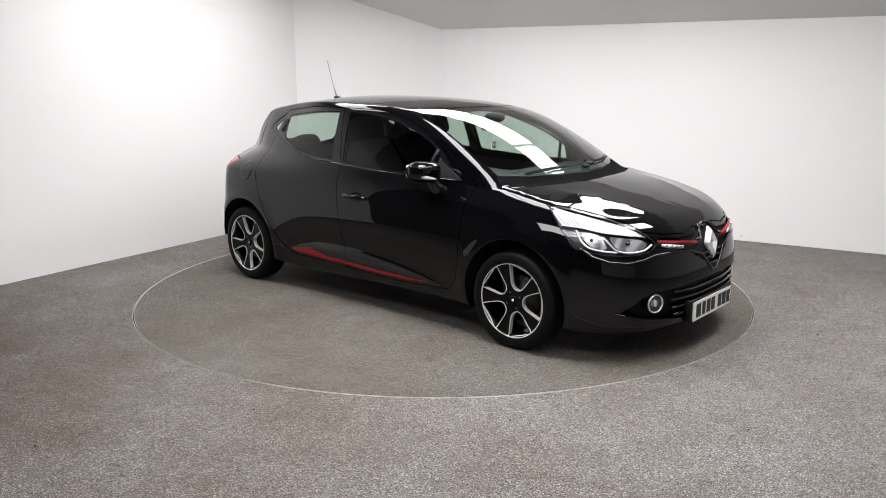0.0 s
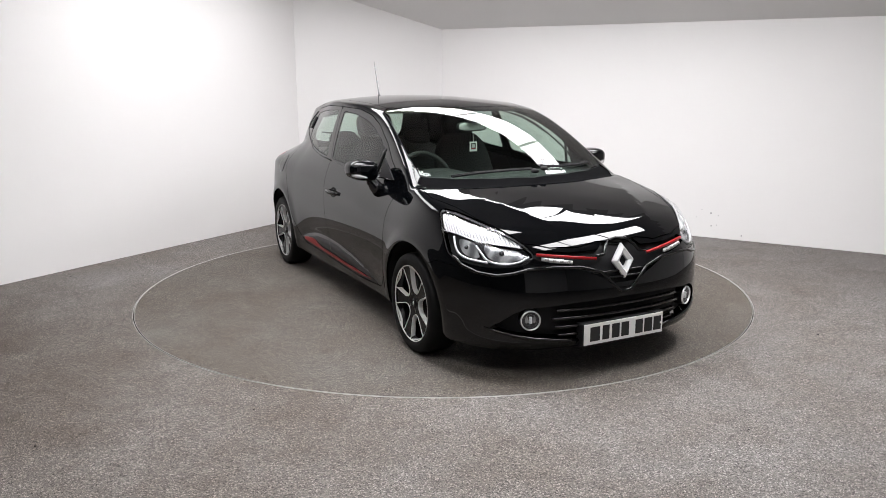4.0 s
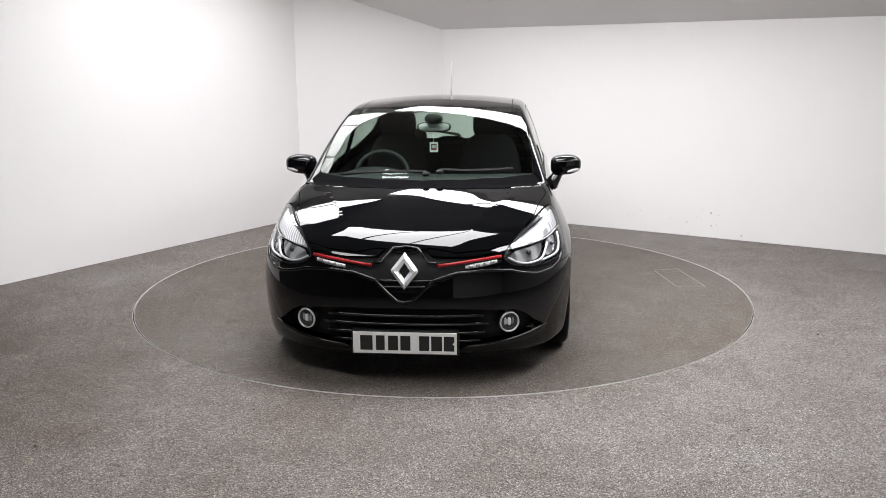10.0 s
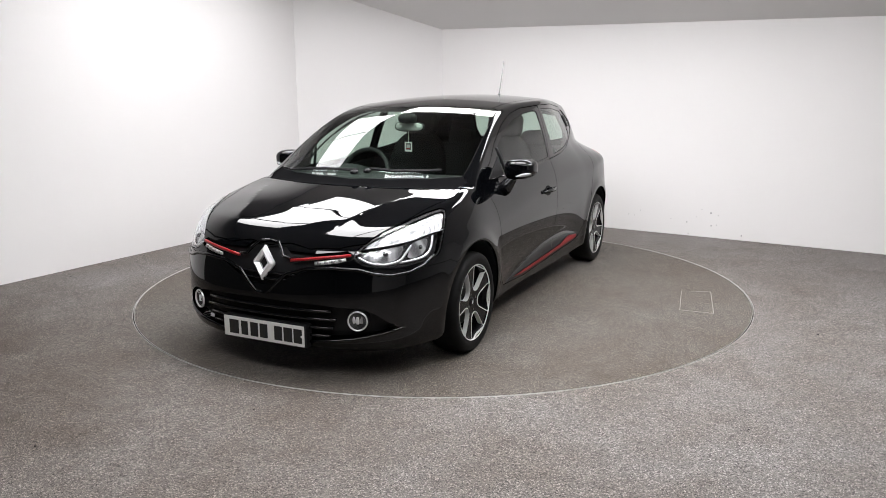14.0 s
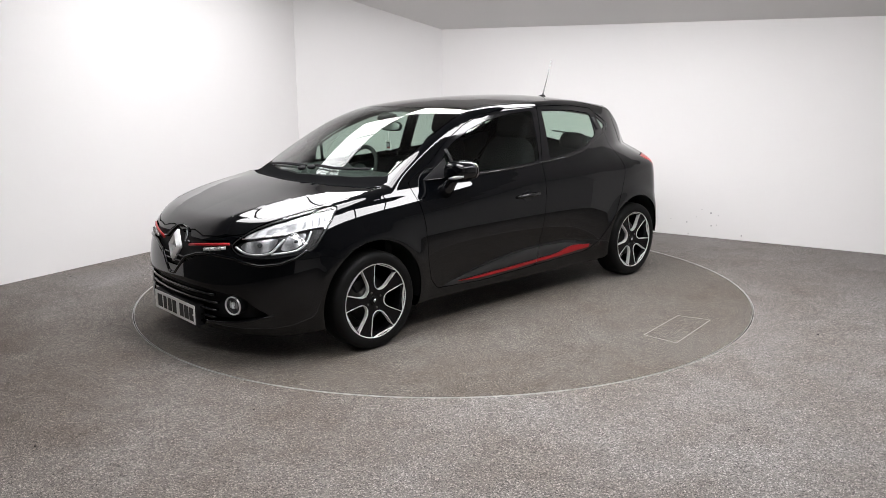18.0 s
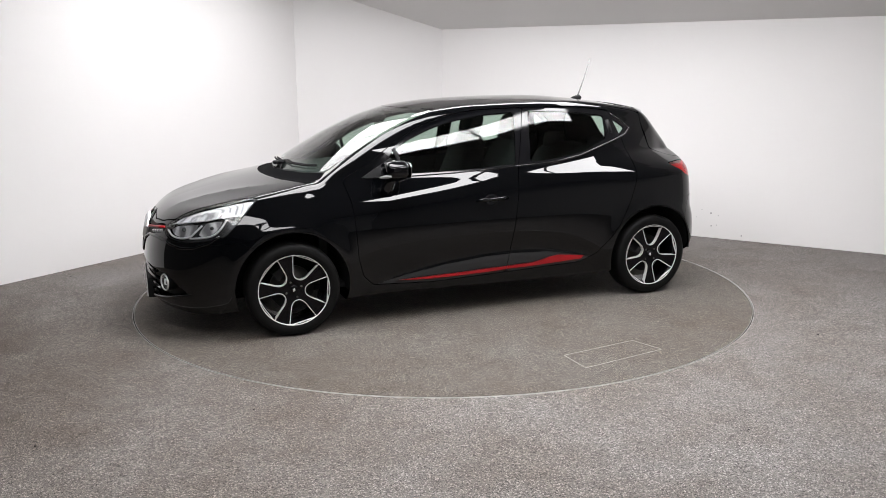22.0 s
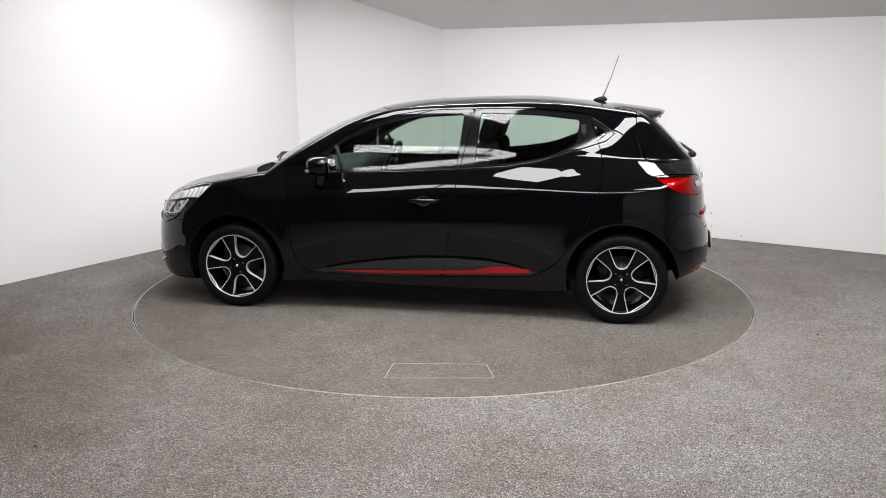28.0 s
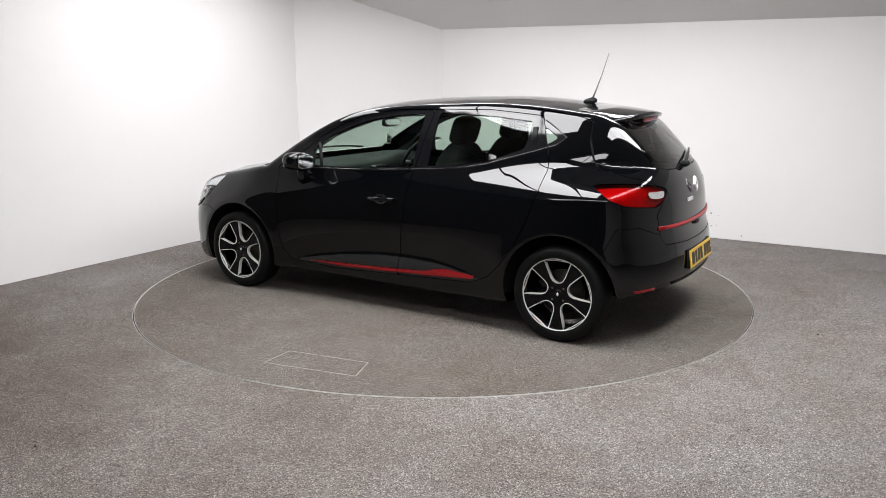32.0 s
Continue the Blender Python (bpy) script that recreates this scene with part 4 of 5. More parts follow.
def blob(c, r, p=2.6, nu=28, nv=18, shape=None):
    """A rounded box-like solid: superellipsoid with half sizes r."""
    bm = bmesh.new()

    def pw(v, e):
        return math.copysign(abs(v) ** e, v)

    rows = []
    for j in range(1, nv):
        b = -math.pi / 2 + math.pi * j / nv
        row = []
        for i in range(nu):
            a = 2 * math.pi * i / nu
            q = Vector((pw(math.cos(b), 2 / p) * pw(math.cos(a), 2 / p), pw(math.cos(b), 2 / p) * pw(math.sin(a), 2 / p), pw(math.sin(b), 2 / p)))
            if shape:
                q = shape(q)
            row.append(bm.verts.new((c[0] + q.x * r[0], c[1] + q.y * r[1], c[2] + q.z * r[2])))
        rows.append(row)
    for a, b in zip(rows, rows[1:]):
        for i in range(nu):
            bm.faces.new((a[i], a[(i + 1) % nu], b[(i + 1) % nu], b[i]))
    bm.faces.new(rows[0][::-1]), bm.faces.new(rows[-1])
    bmesh.ops.recalc_face_normals(bm, faces=bm.faces)
    return bm


for s in (1, -1):
    # Door mirror: a rounded shell on a foot, with a flat glass behind and a clear repeater below.
    def shell(q):
        k = 1 - 0.30 * max(q.y, 0) ** 2
        return Vector((q.x * (1.0 if q.x > 0 else 0.55), q.y, q.z * k + 0.10 * q.y))

    mirror = part("door_mirror", mirrored(blob((0.632, 0.878, 0.985), (0.098, 0.098, 0.064), 3.4, 40, 26, shell), s), PAINT, car, "glossy black door mirror")
    part("mirror_glass", mirrored(blob((0.571, 0.878, 0.985), (0.004, 0.080, 0.050), 3.2, 28, 10), s), MIRRORGLASS, mirror, "silvered mirror glass")
    rep = [Vector((0.744 - 0.047 * k**2, 0.880 + 0.078 * k, 0.948 + 0.014 * k)) for k in (0.0, 0.25, 0.5, 0.75, 1.0)]
    part("repeater_lamp", mirrored(ribbon(rep, [0.008, 0.016, 0.022, 0.024, 0.014], 0.016), s), LENSWHITE, mirror, "clear side repeater lamp")
    part("mirror_foot", mirrored(tube([(0.655, 0.840, 0.940), (0.665, 0.820, 0.915), (0.675, 0.800, 0.885), (0.685, 0.775, 0.85)], 0.03, 14, True, [0.030, 0.033, 0.040, 0.045]), s), PIANO, mirror)
    sail = [side_at(x, z, 1, 0.004) for x, z in ((0.83, 0.932), (0.62, 0.936), (0.62, 1.05))]
    bm = bmesh.new()
    hi = [bm.verts.new(p) for p in sail]
    lo = [bm.verts.new(p - Vector((0, 0.012, 0))) for p in sail]
    bm.faces.new(hi), bm.faces.new(lo[::-1])
    for i in range(3):
        bm.faces.new((hi[i], lo[i], lo[(i + 1) % 3], hi[(i + 1) % 3]))
    bmesh.ops.recalc_face_normals(bm, faces=bm.faces)
    part("sail_panel", mirrored(bm, s), PLASTIC, mirror, "matt black mirror mount panel", smooth=False)
    # Window divider and waist line.
    part("window_divider", ribbon([side_at(x, z, s, 0.002) for x, z in ((0.548, 0.950), (0.562, 1.00), (0.580, 1.06), (0.600, 1.105))], 0.026, 0.008, (1, 0, 0)), PLASTIC, car, "black window divider bar")
    trim_line = [(0.80, 0.930), (0.55, 0.931), (0.2, 0.940), (-0.205, 0.963)]
    part("waist_trim", tube([side_at(x, z, s, 0.001) for x, z in trim_line], 0.0042, 8), PIANO, car, "gloss black window trim")
    trim_line = [(-0.225, 0.965), (-0.55, 0.985), (-0.75, 1.018), (-0.92, 1.069), (-1.05, 1.105), (-1.17, 1.142), (-1.225, 1.188), (-1.16, 1.238), (-1.08, 1.287)]
    part("waist_trim", tube([side_at(x, z, s, 0.001) for x, z in trim_line], 0.0042, 8), PIANO, car, "gloss black window trim")
    # Hidden rear handle panel behind the rear window.
    rh = [side_at(x, z, s, 0.003) for x, z in ((-1.028, 1.245), (-1.032, 1.20), (-1.036, 1.155))]
    part("rear_handle", ribbon(rh, 0.034, 0.012, (1, 0, 0)), PLASTIC, car, "hidden black rear door handle")
    # Front door handle: a dished recess with a bar across it.
    def dish():
        bm = bmesh.new()
        rows = []
        for k, (r, d) in enumerate(((1.0, -0.0015), (0.86, 0.0), (0.5, 0.003), (0.01, 0.0035))):
            row = []
            for i in range(24):
                a = 2 * math.pi * i / 24
                p = side_at(-0.022 + 0.052 * r * math.cos(a), 0.764 + 0.034 * r * math.sin(a), s, 0.002)
                row.append(bm.verts.new(p - Vector((0, s * d, 0))))
            rows.append(row)
        for a, b in zip(rows, rows[1:]):
            for i in range(24):
                bm.faces.new((a[i], a[(i + 1) % 24], b[(i + 1) % 24], b[i]))
        bmesh.ops.recalc_face_normals(bm, faces=bm.faces)
        return bm

    cup = part("handle_recess", dish(), SEAL, car)
    part("door_handle", ribbon([side_at(x, z, s, l) for x, z, l in ((0.078, 0.760, 0.006), (0.05, 0.761, 0.022), (-0.02, 0.763, 0.030), (-0.09, 0.765, 0.028), (-0.135, 0.767, 0.012))], [0.020, 0.026, 0.027, 0.027, 0.022], 0.016), PAINT, car, "glossy black door handle")
    # Front fog lamp: chrome ring, bowl and lens.
    c = front_at(0.522, 0.334, -0.006)
    turn = Matrix.Translation((c.x, s * c.y, c.z)) @ pose(0, 0, 0, 0, 0, -90 + s * 22)
    fog = part("fog_lamp", moved(lathe([(0.045, -0.006), (0.046, 0.003), (0.049, 0.006), (0.052, 0.003), (0.0525, -0.006), (0.052, -0.012)], 40), turn), CHROME, car, "round fog lamp with chrome ring")
    part("housing", moved(lathe([(0.0535, -0.003), (0.055, -0.03), (0.056, -0.075)], 32), turn), PLASTIC, fog, "black fog lamp housing")
    part("bowl", moved(lathe([(0.001, -0.012), (0.02, -0.010), (0.034, -0.006), (0.044, -0.002)], 32), turn), LAMPBLACK, fog)
    part("bulb_shield", moved(box(-0.007, -0.012, -0.016, 0.007, 0.002, 0.020, 0.003), turn), REFLECT, fog)
    for k in (-1, 1):
        part("reflector_facet", moved(box(-0.011, -0.004, -0.018, 0.011, 0.001, 0.018, 0.003), turn @ pose(k * 0.022, -0.007, 0.004, 0, k * 24, k * -20)), FLUTED, fog)
    part("lens", moved(lathe([(0.0001, 0.006), (0.02, 0.0055), (0.036, 0.004), (0.0435, 0.002)], 32), turn), LENS, fog)
    # Headlamp insides: two bowls, the bright hooks and the dividing line.
    def lamp_at(x, y, z, inset):
        """A point of the lamp's lens, moved in along the lamp's own direction."""
        d = np.array([math.cos(radians(40)), math.sin(radians(40)), 0.0])
        p = march(np.array([[x, y, z]]) - d * 0.35, d[None], 0.7)[0] - d * inset
        return Vector((p[0], s * p[1], p[2]))

    for (x, y, z), r in (((1.905, 0.628, 0.665), 0.014), ((1.754, 0.748, 0.683), 0.011)):
        t = Matrix.Translation(lamp_at(x, y, z, 0.016)) @ pose(0, 0, 0, 0, 0, -90 + s * 30)
        part("bulb_cover", moved(lathe([(0.0001, 0.006), (r * 0.5, 0.004), (r * 0.85, -0.002), (r, -0.012)], 24), t), LAMPBLACK, car, "dark bulb cover in the headlamp")
    H1 = [(1.796, 0.714, 0.698), (1.831, 0.703, 0.665), (1.867, 0.685, 0.631), (1.918, 0.635, 0.617), (1.96, 0.57, 0.625), (1.979, 0.514, 0.653)]
    H2 = [(1.659, 0.767, 0.73), (1.697, 0.777, 0.68), (1.735, 0.772, 0.648), (1.789, 0.747, 0.631), (1.869, 0.688, 0.621)]
    DV = [(1.55, 0.785, 0.75), (1.663, 0.756, 0.745), (1.777, 0.712, 0.724), (1.87, 0.637, 0.709), (1.947, 0.531, 0.693)]
    for pts, r in ((H1, 0.0062), (H2, 0.0062), (DV, 0.0028)):
        line = [lamp_at(x, y, z, 0.010) for x, y, z in pts]
        fine = []
        for i in range(len(line) - 1):
            a, b, c, d = line[max(i - 1, 0)], line[i], line[i + 1], line[min(i + 2, len(line) - 1)]
            for k in range(5):
                u = k / 5
                fine.append(0.5 * (2 * b + (c - a) * u + (2 * a - 5 * b + 4 * c - d) * u * u + (3 * b - a - 3 * c + d) * u**3))
        fine.append(line[-1])
        part("bright_surround", tube(fine, r, 8), LAMPTRIM, car, "bright headlamp surround line")
    # Red strip and daytime lamp in the upper grille.
    yz = [(0.165, 0.629), (0.24, 0.638), (0.32, 0.648), (0.40, 0.657), (0.475, 0.665)]
    part("red_strip", ribbon([Vector((p.x, s * p.y, p.z)) for p in (front_at(y, z, 0.002) for y, z in yz)], 0.015, 0.014), RED, car, "red grille strip")
    yz = [(0.30, 0.622), (0.35, 0.628), (0.41, 0.637), (0.455, 0.646)]
    drl = part("daytime_lamp", ribbon([Vector((p.x, s * p.y, p.z)) for p in (front_at(y, z, -0.004) for y, z in yz)], [0.018, 0.022, 0.022, 0.016], 0.01), REFLECT, car, "clear daytime running lamp")
    for y, z in ((0.325, 0.623), (0.36, 0.628), (0.395, 0.633), (0.43, 0.640)):
        p = front_at(y, z, 0.004)
        part("led_cell", moved(box(-0.004, -0.011, -0.006, 0.004, 0.011, 0.006, 0.002), pose(p.x, s * p.y, p.z, 0, 0, s * -15)), LENSWHITE, drl)
    # Rear bumper reflector.
    yz = [(0.735, 0.336), (0.69, 0.337), (0.64, 0.338), (0.60, 0.339)]
    part("rear_reflector", ribbon([Vector((p.x, s * p.y, p.z)) for p in (rear_at(y, z, 0.0) for y, z in yz)], 0.024, 0.005), RED, car, "red bumper reflector")

# Badges: open diamonds; the lettering below the rear one is left as plain bars.
def diamond(w, h, d, hole=0.42):
    bm = bmesh.new()
    out = [(0, h), (w, h * 0.06), (w * 0.98, -h * 0.06), (0, -h), (-w, -h * 0.06), (-w * 0.98, h * 0.06)]
    inn = [(x * hole * 0.95, z * hole * 1.05) for x, z in out]
    rows = []
    for pts, y, k in ((out, 0, 1.0), (out, d * 0.45, 1.0), (out, d, 0.72), (inn, d * 0.55, 1.0), (inn, 0.0, 1.0)):
        rows.append([bm.verts.new((x * k, y, z * k)) for x, z in pts])
    for a, b in zip(rows, rows[1:] + rows[:1]):
        for i in range(6):
            bm.faces.new((a[i], a[(i + 1) % 6], b[(i + 1) % 6], b[i]))
    bmesh.ops.recalc_face_normals(bm, faces=bm.faces)
    return bm


p = front_at(0, 0.60, 0)
part("front_badge", moved(diamond(0.067, 0.092, 0.030), pose(p.x - 0.015, 0, 0.603, 0, 0, -90) @ pose(0, 0, 0, 13)), CHROME, car, "large chrome diamond badge", smooth=False)
for s in (1, -1):
    edge = [(0.795, 0.640), (0.775, 0.600), (0.73, 0.572), (0.66, 0.562), (0.59, 0.575), (0.52, 0.596), (0.40, 0.603), (0.259, 0.595), (0.147, 0.562), (0.076, 0.494), (0.034, 0.457), (0.0, 0.452)]
    fine = []
    for (y0, z0), (y1, z1) in zip(edge, edge[1:]):
        fine += [(y0 + (y1 - y0) * k / 4, z0 + (z1 - z0) * k / 4) for k in range(4)]
    part("bumper_edge", tube([Vector((q.x, s * q.y, q.z)) for q in (front_at(y, z, -0.001) for y, z in fine + [edge[-1]])], 0.0095, 10), PAINT, car, "raised edge of the bumper below the grille")
ends = [(0.0, 0.712), (0.06, 0.706), (0.095, 0.675), (0.115, 0.645), (0.16, 0.640)]
for s in (1, -1):
    part("grille_surround", tube([Vector((q.x, s * q.y, q.z)) for q in (front_at(y, z, 0.002) for y, z in ends)], 0.008, 10), PAINT, car, "gloss black raised badge surround")
p = rear_at(0, 0.885, 0.002)
part("rear_badge", moved(diamond(0.036, 0.050, 0.016), pose(p.x - 0.016, 0, 0.885, 0, 0, 90) @ pose(0, 0, 0, 12)), CHROME, car, "chrome diamond badge", smooth=False)
for i, y in enumerate((0.115, 0.088, 0.062, 0.035)):
    p = rear_at(y + 0.03, 0.805, 0.002)
    part("rear_lettering", moved(box(-0.006, -0.009, -0.011, 0.003, 0.009, 0.011), pose(p.x, p.y, p.z)), CHROME, car, "small chrome lettering", smooth=False)

# Number plates with plain bars for their writing.
def plate(x, z, turn, lean, mat, label):
    ob = part("number_plate", moved(prism([(-0.26, -0.0555), (0.26, -0.0555), (0.26, 0.0555), (-0.26, 0.0555)], 0.006, 0.002), pose(x, 0, z, 0, 0, turn) @ pose(0, 0, 0, lean)), mat, car, label, smooth=False)
    for u, w in ((-0.192, 0.062), (-0.122, 0.044), (-0.058, 0.05), (0.004, 0.05), (0.098, 0.05), (0.160, 0.054), (0.222, 0.052)):
        part("writing_bar", moved(box(-w / 2, 0.0055, -0.038, w / 2, 0.0072, 0.038), pose(x, 0, z, 0, 0, turn) @ pose(0, 0, 0, lean) @ pose(-u, 0, 0)), INK, ob, smooth=False)
    for u in (-0.245, 0.25):
        part("plate_screw", moved(lathe([(0.0001, 0.0085), (0.005, 0.0082), (0.0065, 0.006)], 12), pose(x, 0, z, 0, 0, turn) @ pose(0, 0, 0, lean) @ pose(u, 0, 0)), WHITE, ob)
    return ob


plate(2.114, 0.245, -90, 0, WHITE, "white front number plate with plain black bars")
part("plate_holder", box(2.06, -0.27, 0.182, 2.113, 0.27, 0.308, 0.006), PLASTIC, car)
plate(-1.904, 0.452, 90, 8, YELLOW, "yellow rear number plate with plain black bars")
part("plate_holder", moved(box(-0.03, -0.262, -0.058, 0.0, 0.262, 0.058, 0.004), pose(-1.873, 0, 0.452, 0, 8)), PLASTIC, car)

# Lower grille slats and the lower lip.
for z in (0.245, 0.29, 0.335, 0.38):
    wide = 0.42 - abs(z - 0.33) * 0.5
    part("grille_slat", ribbon([front_at(y, z, -0.022) for y in np.linspace(-wide, wide, 13)], 0.014, 0.03), PIANO, car, "black grille slat")
part("grille_slat", ribbon([front_at(y, 0.56, -0.012) for y in np.linspace(-0.2, 0.2, 9)], 0.012, 0.02), PIANO, car, "black grille slat")
part("grille_slat", ribbon([front_at(y, 0.53, -0.012) for y in np.linspace(-0.15, 0.15, 9)], 0.012, 0.02), PIANO, car, "black grille slat")

for s in (1, -1):
    lip = [front_at(y, z, 0.001) for y, z in ((0.71, 0.292), (0.665, 0.276), (0.62, 0.262), (0.56, 0.248), (0.50, 0.237), (0.42, 0.228), (0.34, 0.221), (0.27, 0.214))]
    part("bumper_lip", tube([Vector((q.x, s * q.y, q.z)) for q in lip], 0.009, 10, True, [0.003, 0.007, 0.010, 0.011, 0.011, 0.010, 0.009, 0.006]), PAINT, car, "raised lip below the air intake")

# Wipers.
for pts in ([(1.135, -0.50), (1.16, -0.36), (1.185, -0.18), (1.195, 0.02)], [(1.175, 0.10), (1.165, 0.26), (1.12, 0.42), (1.07, 0.53)]):
    w = part("wiper", tube([top_at(x, y, 0.013) for x, y in pts], 0.006, 8), SEAL, car, "black windscreen wiper")
    part("wiper_blade", ribbon([top_at(x - 0.014, y, 0.006) for x, y in pts], 0.012, 0.006), SEAL, w)
    part("wiper_cap", blob(tuple(top_at(pts[-1 if pts[0][1] < 0 else 0][0] + 0.02, pts[-1 if pts[0][1] < 0 else 0][1], 0.016)), (0.028, 0.022, 0.014), 2.4, 16, 10), PLASTIC, w)

# Roof aerial.
foot = top_at(-1.138, 0, 0.0)
aerial = part("aerial_base", blob((-1.138, 0, foot.z + 0.012), (0.048, 0.022, 0.020), 2.0, 24, 14, lambda q: Vector((q.x, q.y, q.z * (1.0 + 0.5 * q.x * -1) if q.z > 0 else q.z))), PLASTIC, car, "black roof aerial base")
part("aerial_mast", tube([(-1.150, 0, foot.z + 0.02), (-1.168, 0, foot.z + 0.065), (-1.21, 0, foot.z + 0.175), (-1.254, 0, 1.692)], 0.004, 8, True, [0.007, 0.0055, 0.0035, 0.003]), ALU, aerial, "thin grey aerial mast")

# Roof spoiler: a blade that carries the roof line on past the rear window.
bm = bmesh.new()
rows = []
for i in range(31):
    y = -0.475 + 0.95 * i / 30
    k = (y / 0.475) ** 2
    x_end = -1.578 + 0.09 * k + 0.09 * k * k
    z_end = 1.322 - 0.045 * k
    lead = top_at(-1.22, y * 0.90, 0.003)
    mid = top_at(-1.36, y * 0.955, 0.0)
    row = [lead - Vector((0, 0, 0.012)), lead, Vector((mid.x, y * 0.97, (lead.z * 0.52 + z_end * 0.48) + 0.008)), Vector((x_end + 0.03, y, z_end + 0.006)), Vector((x_end, y, z_end - 0.004)),
           Vector((x_end + 0.006, y, z_end - 0.022)), Vector((x_end + 0.06, y * 0.98, z_end - 0.034)), Vector((-1.42, y * 0.93, z_end - 0.05)), Vector((-1.33, y * 0.9, z_end - 0.05))]
    rows.append([bm.verts.new(v) for v in row])
for a, b in zip(rows, rows[1:]):
    for j in range(len(a) - 1):
        bm.faces.new((a[j], a[j + 1], b[j + 1], b[j]))
bm.faces.new(rows[0]), bm.faces.new(rows[-1][::-1])
bmesh.ops.recalc_face_normals(bm, faces=bm.faces)
spoiler = part("roof_spoiler", bm, PAINT, car, "glossy black roof spoiler")
part("brake_lamp", box(-1.548, -0.13, 1.268, -1.535, 0.13, 1.290, 0.004), RED, spoiler, "red high brake lamp")

# Tailgate: red line, handle bar, rear wiper.
part("red_strip", ribbon([rear_at(y, 0.672 + 0.008 * (y / 0.55) ** 2, 0.004) for y in np.linspace(0.555, -0.555, 15)], 0.026, 0.012), RED, tailgate, "red tailgate strip")
part("tailgate_release", blob(tuple(rear_at(0, 0.650, 0.0)), (0.018, 0.06, 0.014), 2.6, 20, 10), PLASTIC, tailgate)
w = part("rear_wiper", tube([rear_at(y, z, l) for y, z, l in ((0.02, 1.005, 0.03), (-0.08, 1.025, 0.026), (-0.22, 1.05, 0.022), (-0.34, 1.065, 0.018))], 0.008, 8, True, [0.014, 0.011, 0.008, 0.006]), PLASTIC, tailgate, "black rear wiper")
part("wiper_cap", blob(tuple(rear_at(0.02, 1.0, 0.02)), (0.03, 0.026, 0.022), 2.3, 18, 10), PLASTIC, w)
part("rear_diffuser", ribbon([rear_at(y, 0.352, -0.001) for y in np.linspace(-0.45, 0.45, 15)], 0.034, 0.008), PLASTIC, car, "matt black lower bumper panel")

# Fuel flap on the right rear wing: a round flap in a fine groove.
bm = bmesh.new()
rows = []
for r, lift in ((0.072, -0.001), (0.071, 0.0022), (0.066, 0.0026), (0.03, 0.0024), (0.001, 0.0024)):
    rows.append([bm.verts.new(side_at(-1.262 + r * math.cos(2 * math.pi * i / 36), 0.862 + r * math.sin(2 * math.pi * i / 36), -1, lift)) for i in range(36)])
for a, b in zip(rows, rows[1:]):
    for i in range(36):
        bm.faces.new((a[i], a[(i + 1) % 36], b[(i + 1) % 36], b[i]))
bmesh.ops.recalc_face_normals(bm, faces=bm.faces)
part("fuel_flap", bm, PAINT, car, "round black fuel flap")

# ---- inside the car ----
skin("headlining", roof, HEADLINING, car, "pale grey roof lining", both=True, sink=0.035, depth=0)
for m in (False, True):
    skin("door_card", [f for f in fdoor + rdoor], DASH, car, "dark inner door lining", mirror=m, sink=0.065, depth=0)
part("cabin_floor", box(-1.42, -0.70, 0.24, 1.15, 0.70, 0.27), CLOTH, car, smooth=False)
part("bulkhead", box(1.05, -0.70, 0.27, 1.10, 0.70, 0.90), PLASTIC, car, smooth=False)


def dash_piece():
    bm = bmesh.new()
    rows = []
    for i in range(25):
        y = -0.70 + 1.40 * i / 24
        hood = 0.045 * math.exp(-((y + 0.37) / 0.17) ** 4)
        prof = [(1.10, 0.60), (1.12, 0.905), (1.0, 0.935), (0.80, 0.935 + hood * 0.6), (0.68, 0.925 + hood), (0.63, 0.90 + hood * 0.7), (0.62, 0.80), (0.66, 0.70), (0.74, 0.58), (0.90, 0.50)]
        bow = 0.05 * (y / 0.7) ** 2
        rows.append([bm.verts.new((x - bow, y, z)) for x, z in prof])
    for a, b in zip(rows, rows[1:]):
        for j in range(len(a)):
            k = (j + 1) % len(a)
            bm.faces.new((a[j], b[j], b[k], a[k]))
    bm.faces.new(rows[0]), bm.faces.new(rows[-1][::-1])
    bmesh.ops.recalc_face_normals(bm, faces=bm.faces)
    return bm


part("dashboard", dash_piece(), DASH, car, "dark moulded dashboard")
part("screen_panel", moved(box(-0.02, -0.10, -0.09, 0.02, 0.10, 0.09, 0.012), pose(0.615, 0.0, 0.80, 0, -18)), PIANO, car, "gloss black centre screen")
# Steering wheel, right-hand drive.
wheel_m = pose(0.49, -0.36, 0.88, 0, 0, 90) @ pose(0, 0, 0, -24)
sw = [(0.185 * math.cos(2 * math.pi * i / 40), 0.0, 0.185 * math.sin(2 * math.pi * i / 40)) for i in range(41)]
steer = part("steering_wheel", moved(tube(sw, 0.016, 10, False), wheel_m), DASH, car, "black steering wheel")
part("wheel_hub", moved(blob((0, 0.0, -0.01), (0.075, 0.03, 0.065), 2.5, 20, 12), wheel_m), PLASTIC, steer)
for a, b in (((-0.06, 0, 0.0), (-0.175, 0, 0.02)), ((0.06, 0, 0.0), (0.175, 0, 0.02)), ((0, 0, -0.06), (0, 0, -0.178))):
    part("spoke", moved(tube([a, b], 0.016, 8), wheel_m), SILVERTRIM, steer, "satin silver spoke")


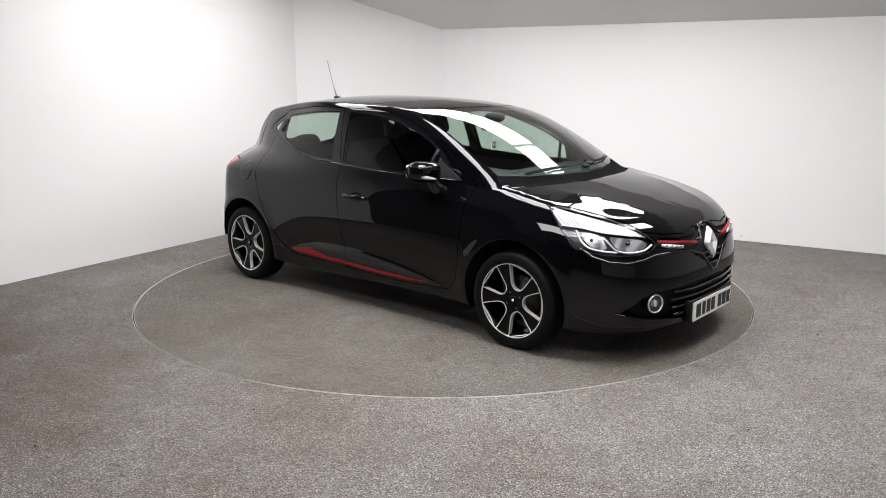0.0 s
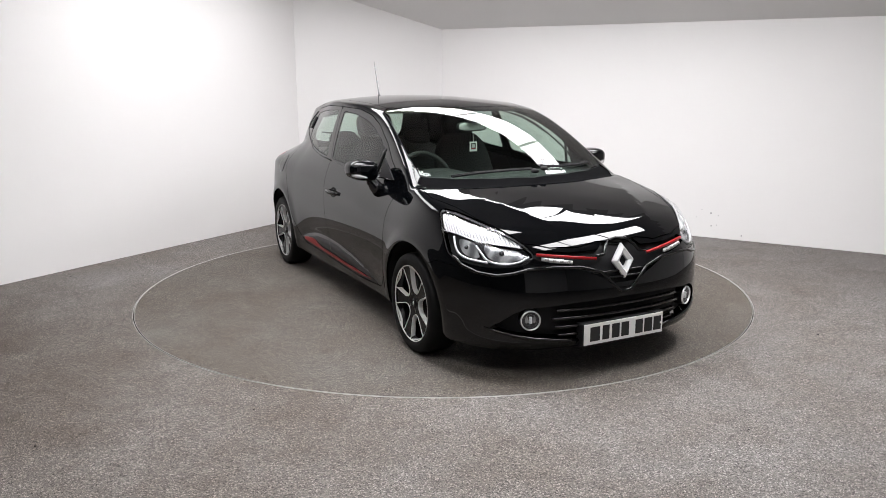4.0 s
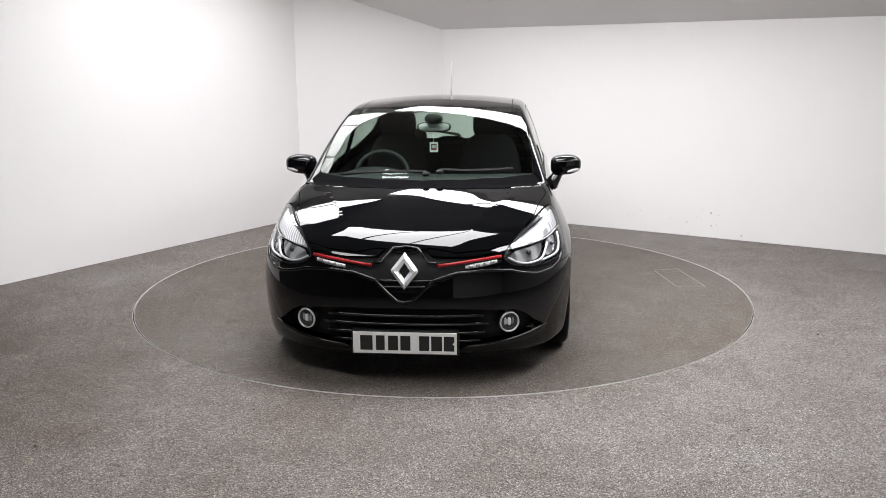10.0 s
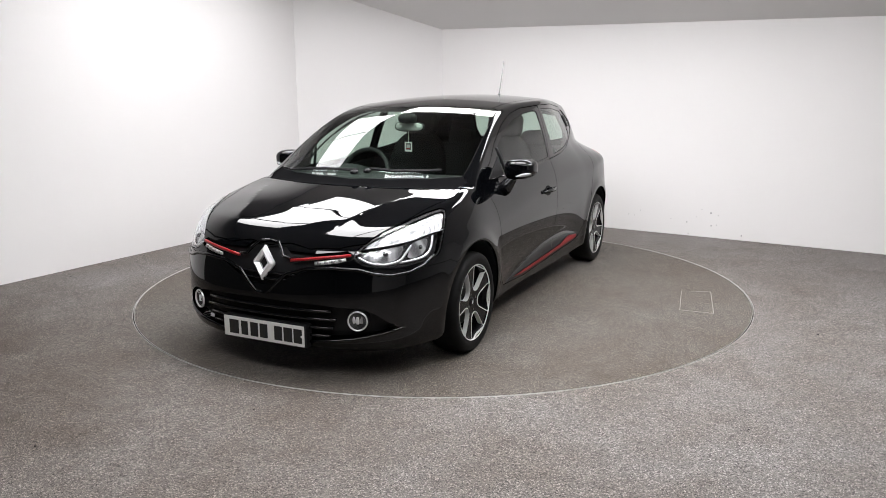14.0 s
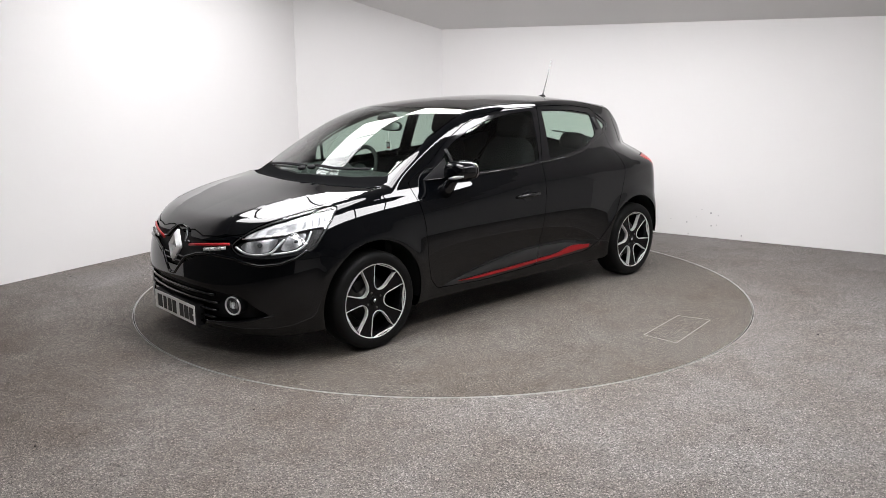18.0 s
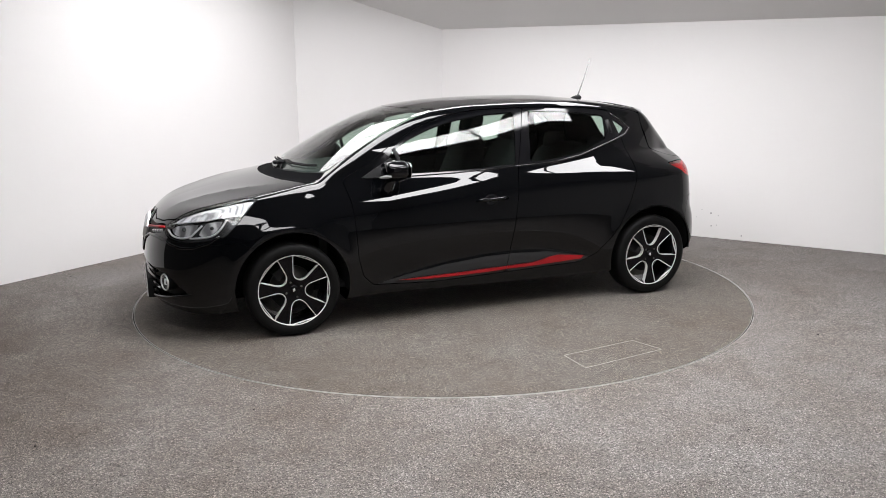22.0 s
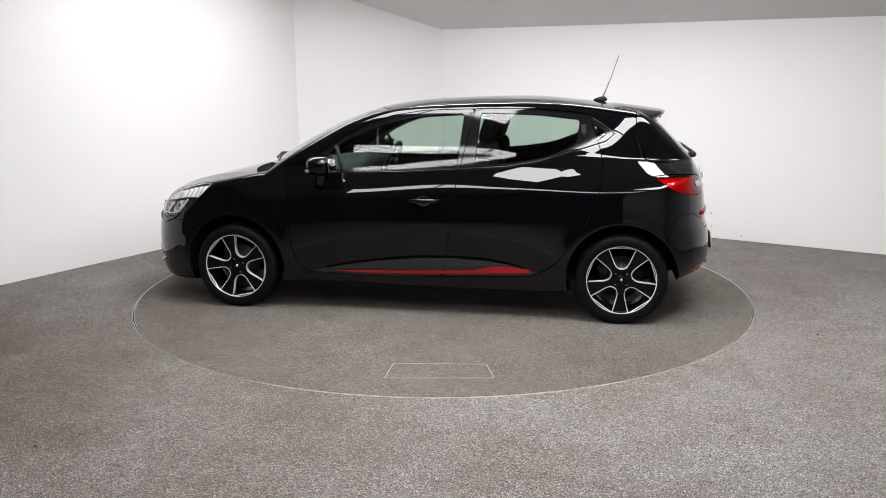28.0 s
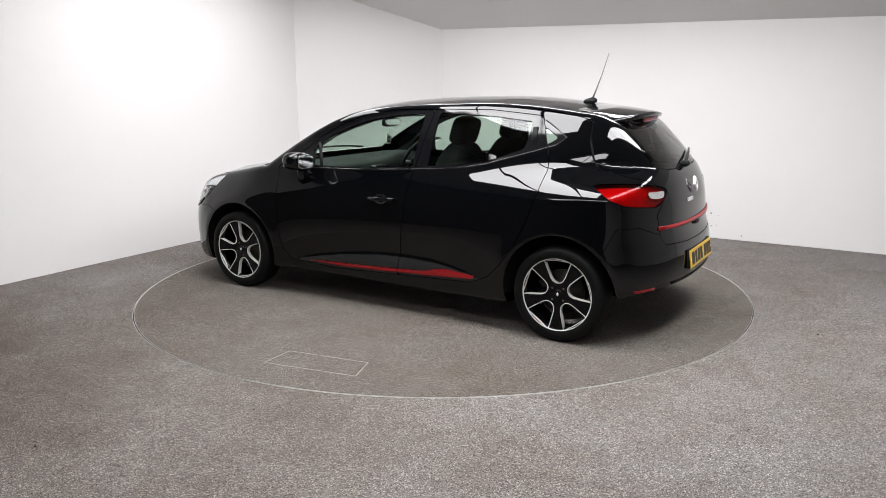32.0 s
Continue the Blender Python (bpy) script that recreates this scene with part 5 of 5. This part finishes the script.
def seat(x, y):
    st = part("front_seat", moved(blob((0, 0, 0), (0.25, 0.25, 0.10), 3.2, 28, 14), pose(x + 0.12, y, 0.46)), CLOTH, car, "dark cloth front seat")
    part("backrest", moved(blob((0, 0, 0.30), (0.10, 0.25, 0.36), 3.4, 28, 20, lambda q: Vector((q.x, q.y * (1 - 0.16 * max(q.z, 0)), q.z))), pose(x - 0.16, y, 0.50, 0, -20)), CLOTH, st)
    part("headrest", moved(blob((0, 0, 0.73), (0.055, 0.135, 0.095), 4.2, 24, 14), pose(x - 0.15, y, 0.50, 0, -18)), CLOTH, st)
    for k in (-0.05, 0.05):
        part("headrest_post", moved(tube([(0, k, 0.58), (0, k, 0.70)], 0.006, 8), pose(x - 0.16, y, 0.50, 0, -19)), CHROME, st)


seat(-0.02, 0.36)
seat(-0.02, -0.36)
bench = part("rear_bench", blob((-0.72, 0, 0.47), (0.26, 0.62, 0.10), 3.4, 30, 12), CLOTH, car, "dark cloth rear bench")
part("backrest", moved(blob((0, 0, 0.26), (0.08, 0.60, 0.28), 3.4, 30, 16), pose(-0.98, 0, 0.52, 0, -20)), CLOTH, bench)
for y in (-0.34, 0.34, 0.0):
    part("headrest", moved(blob((0, 0, 0.54 if y else 0.50), (0.05, 0.125, 0.075 if y else 0.05), 3.0, 22, 12), pose(-0.99, y, 0.52, 0, -16)), CLOTH, bench)
part("parcel_shelf", box(-1.62, -0.55, 0.93, -1.16, 0.55, 0.95, 0.006), PLASTIC, car)
# Interior mirror, its mount and the hanging card.
rv = part("interior_mirror", moved(blob((0, 0, 0), (0.016, 0.115, 0.034), 3.2, 28, 12), pose(0.47, 0, 1.218, 0, -6)), PLASTIC, car, "interior rear-view mirror")
part("mirror_glass", moved(blob((-0.014, 0, 0), (0.004, 0.105, 0.028), 3.4, 24, 10), pose(0.47, 0, 1.218, 0, -6)), MIRRORGLASS, rv)
part("mirror_back", moved(blob((0.012, 0, 0.0), (0.010, 0.105, 0.028), 3.0, 24, 10), pose(0.47, 0, 1.218, 0, -6)), WHITEGREY, rv)
part("mirror_mount", blob((0.50, 0, 1.275), (0.07, 0.06, 0.035), 2.4, 22, 12), PLASTIC, rv)
card = part("hanging_card", moved(box(-0.002, -0.028, -0.033, 0.002, 0.028, 0.033, 0.001), pose(0.495, 0, 1.084)), WHITE, car, "small white framed card on a string", smooth=False)
part("card_picture", moved(box(-0.003, -0.019, -0.022, 0.003, 0.019, 0.022), pose(0.495, 0, 1.086)), INK, card, smooth=False)
part("card_panel", moved(box(-0.004, -0.013, -0.011, 0.004, 0.013, 0.011), pose(0.495, 0, 1.088)), WHITEGREY, card, smooth=False)
part("card_mark", moved(box(-0.0035, -0.016, -0.018, 0.0035, 0.016, -0.013), pose(0.495, 0, 1.086)), RED, card, smooth=False)
part("card_string", tube([(0.495, 0, 1.116), (0.49, 0, 1.19)], 0.002, 6), WHITE, card)


# ---- what moves: the turntable turns evenly and carries the car ----
TURN_START, TURN_RATE = -41.75, -5.305
CAR_AT = Vector((0.0014, -0.0159, 0.0))


def motions():
    rows, rides = [], []
    for k in range(33):
        t = float(k)
        m = pose(0, 0, 0, 0, 0, TURN_START + TURN_RATE * t)
        rows.append((t, m))
        rides.append((t, m @ Matrix.Translation(CAR_AT)))
    walk(turntable, rows)
    walk(car, rides)


motions()
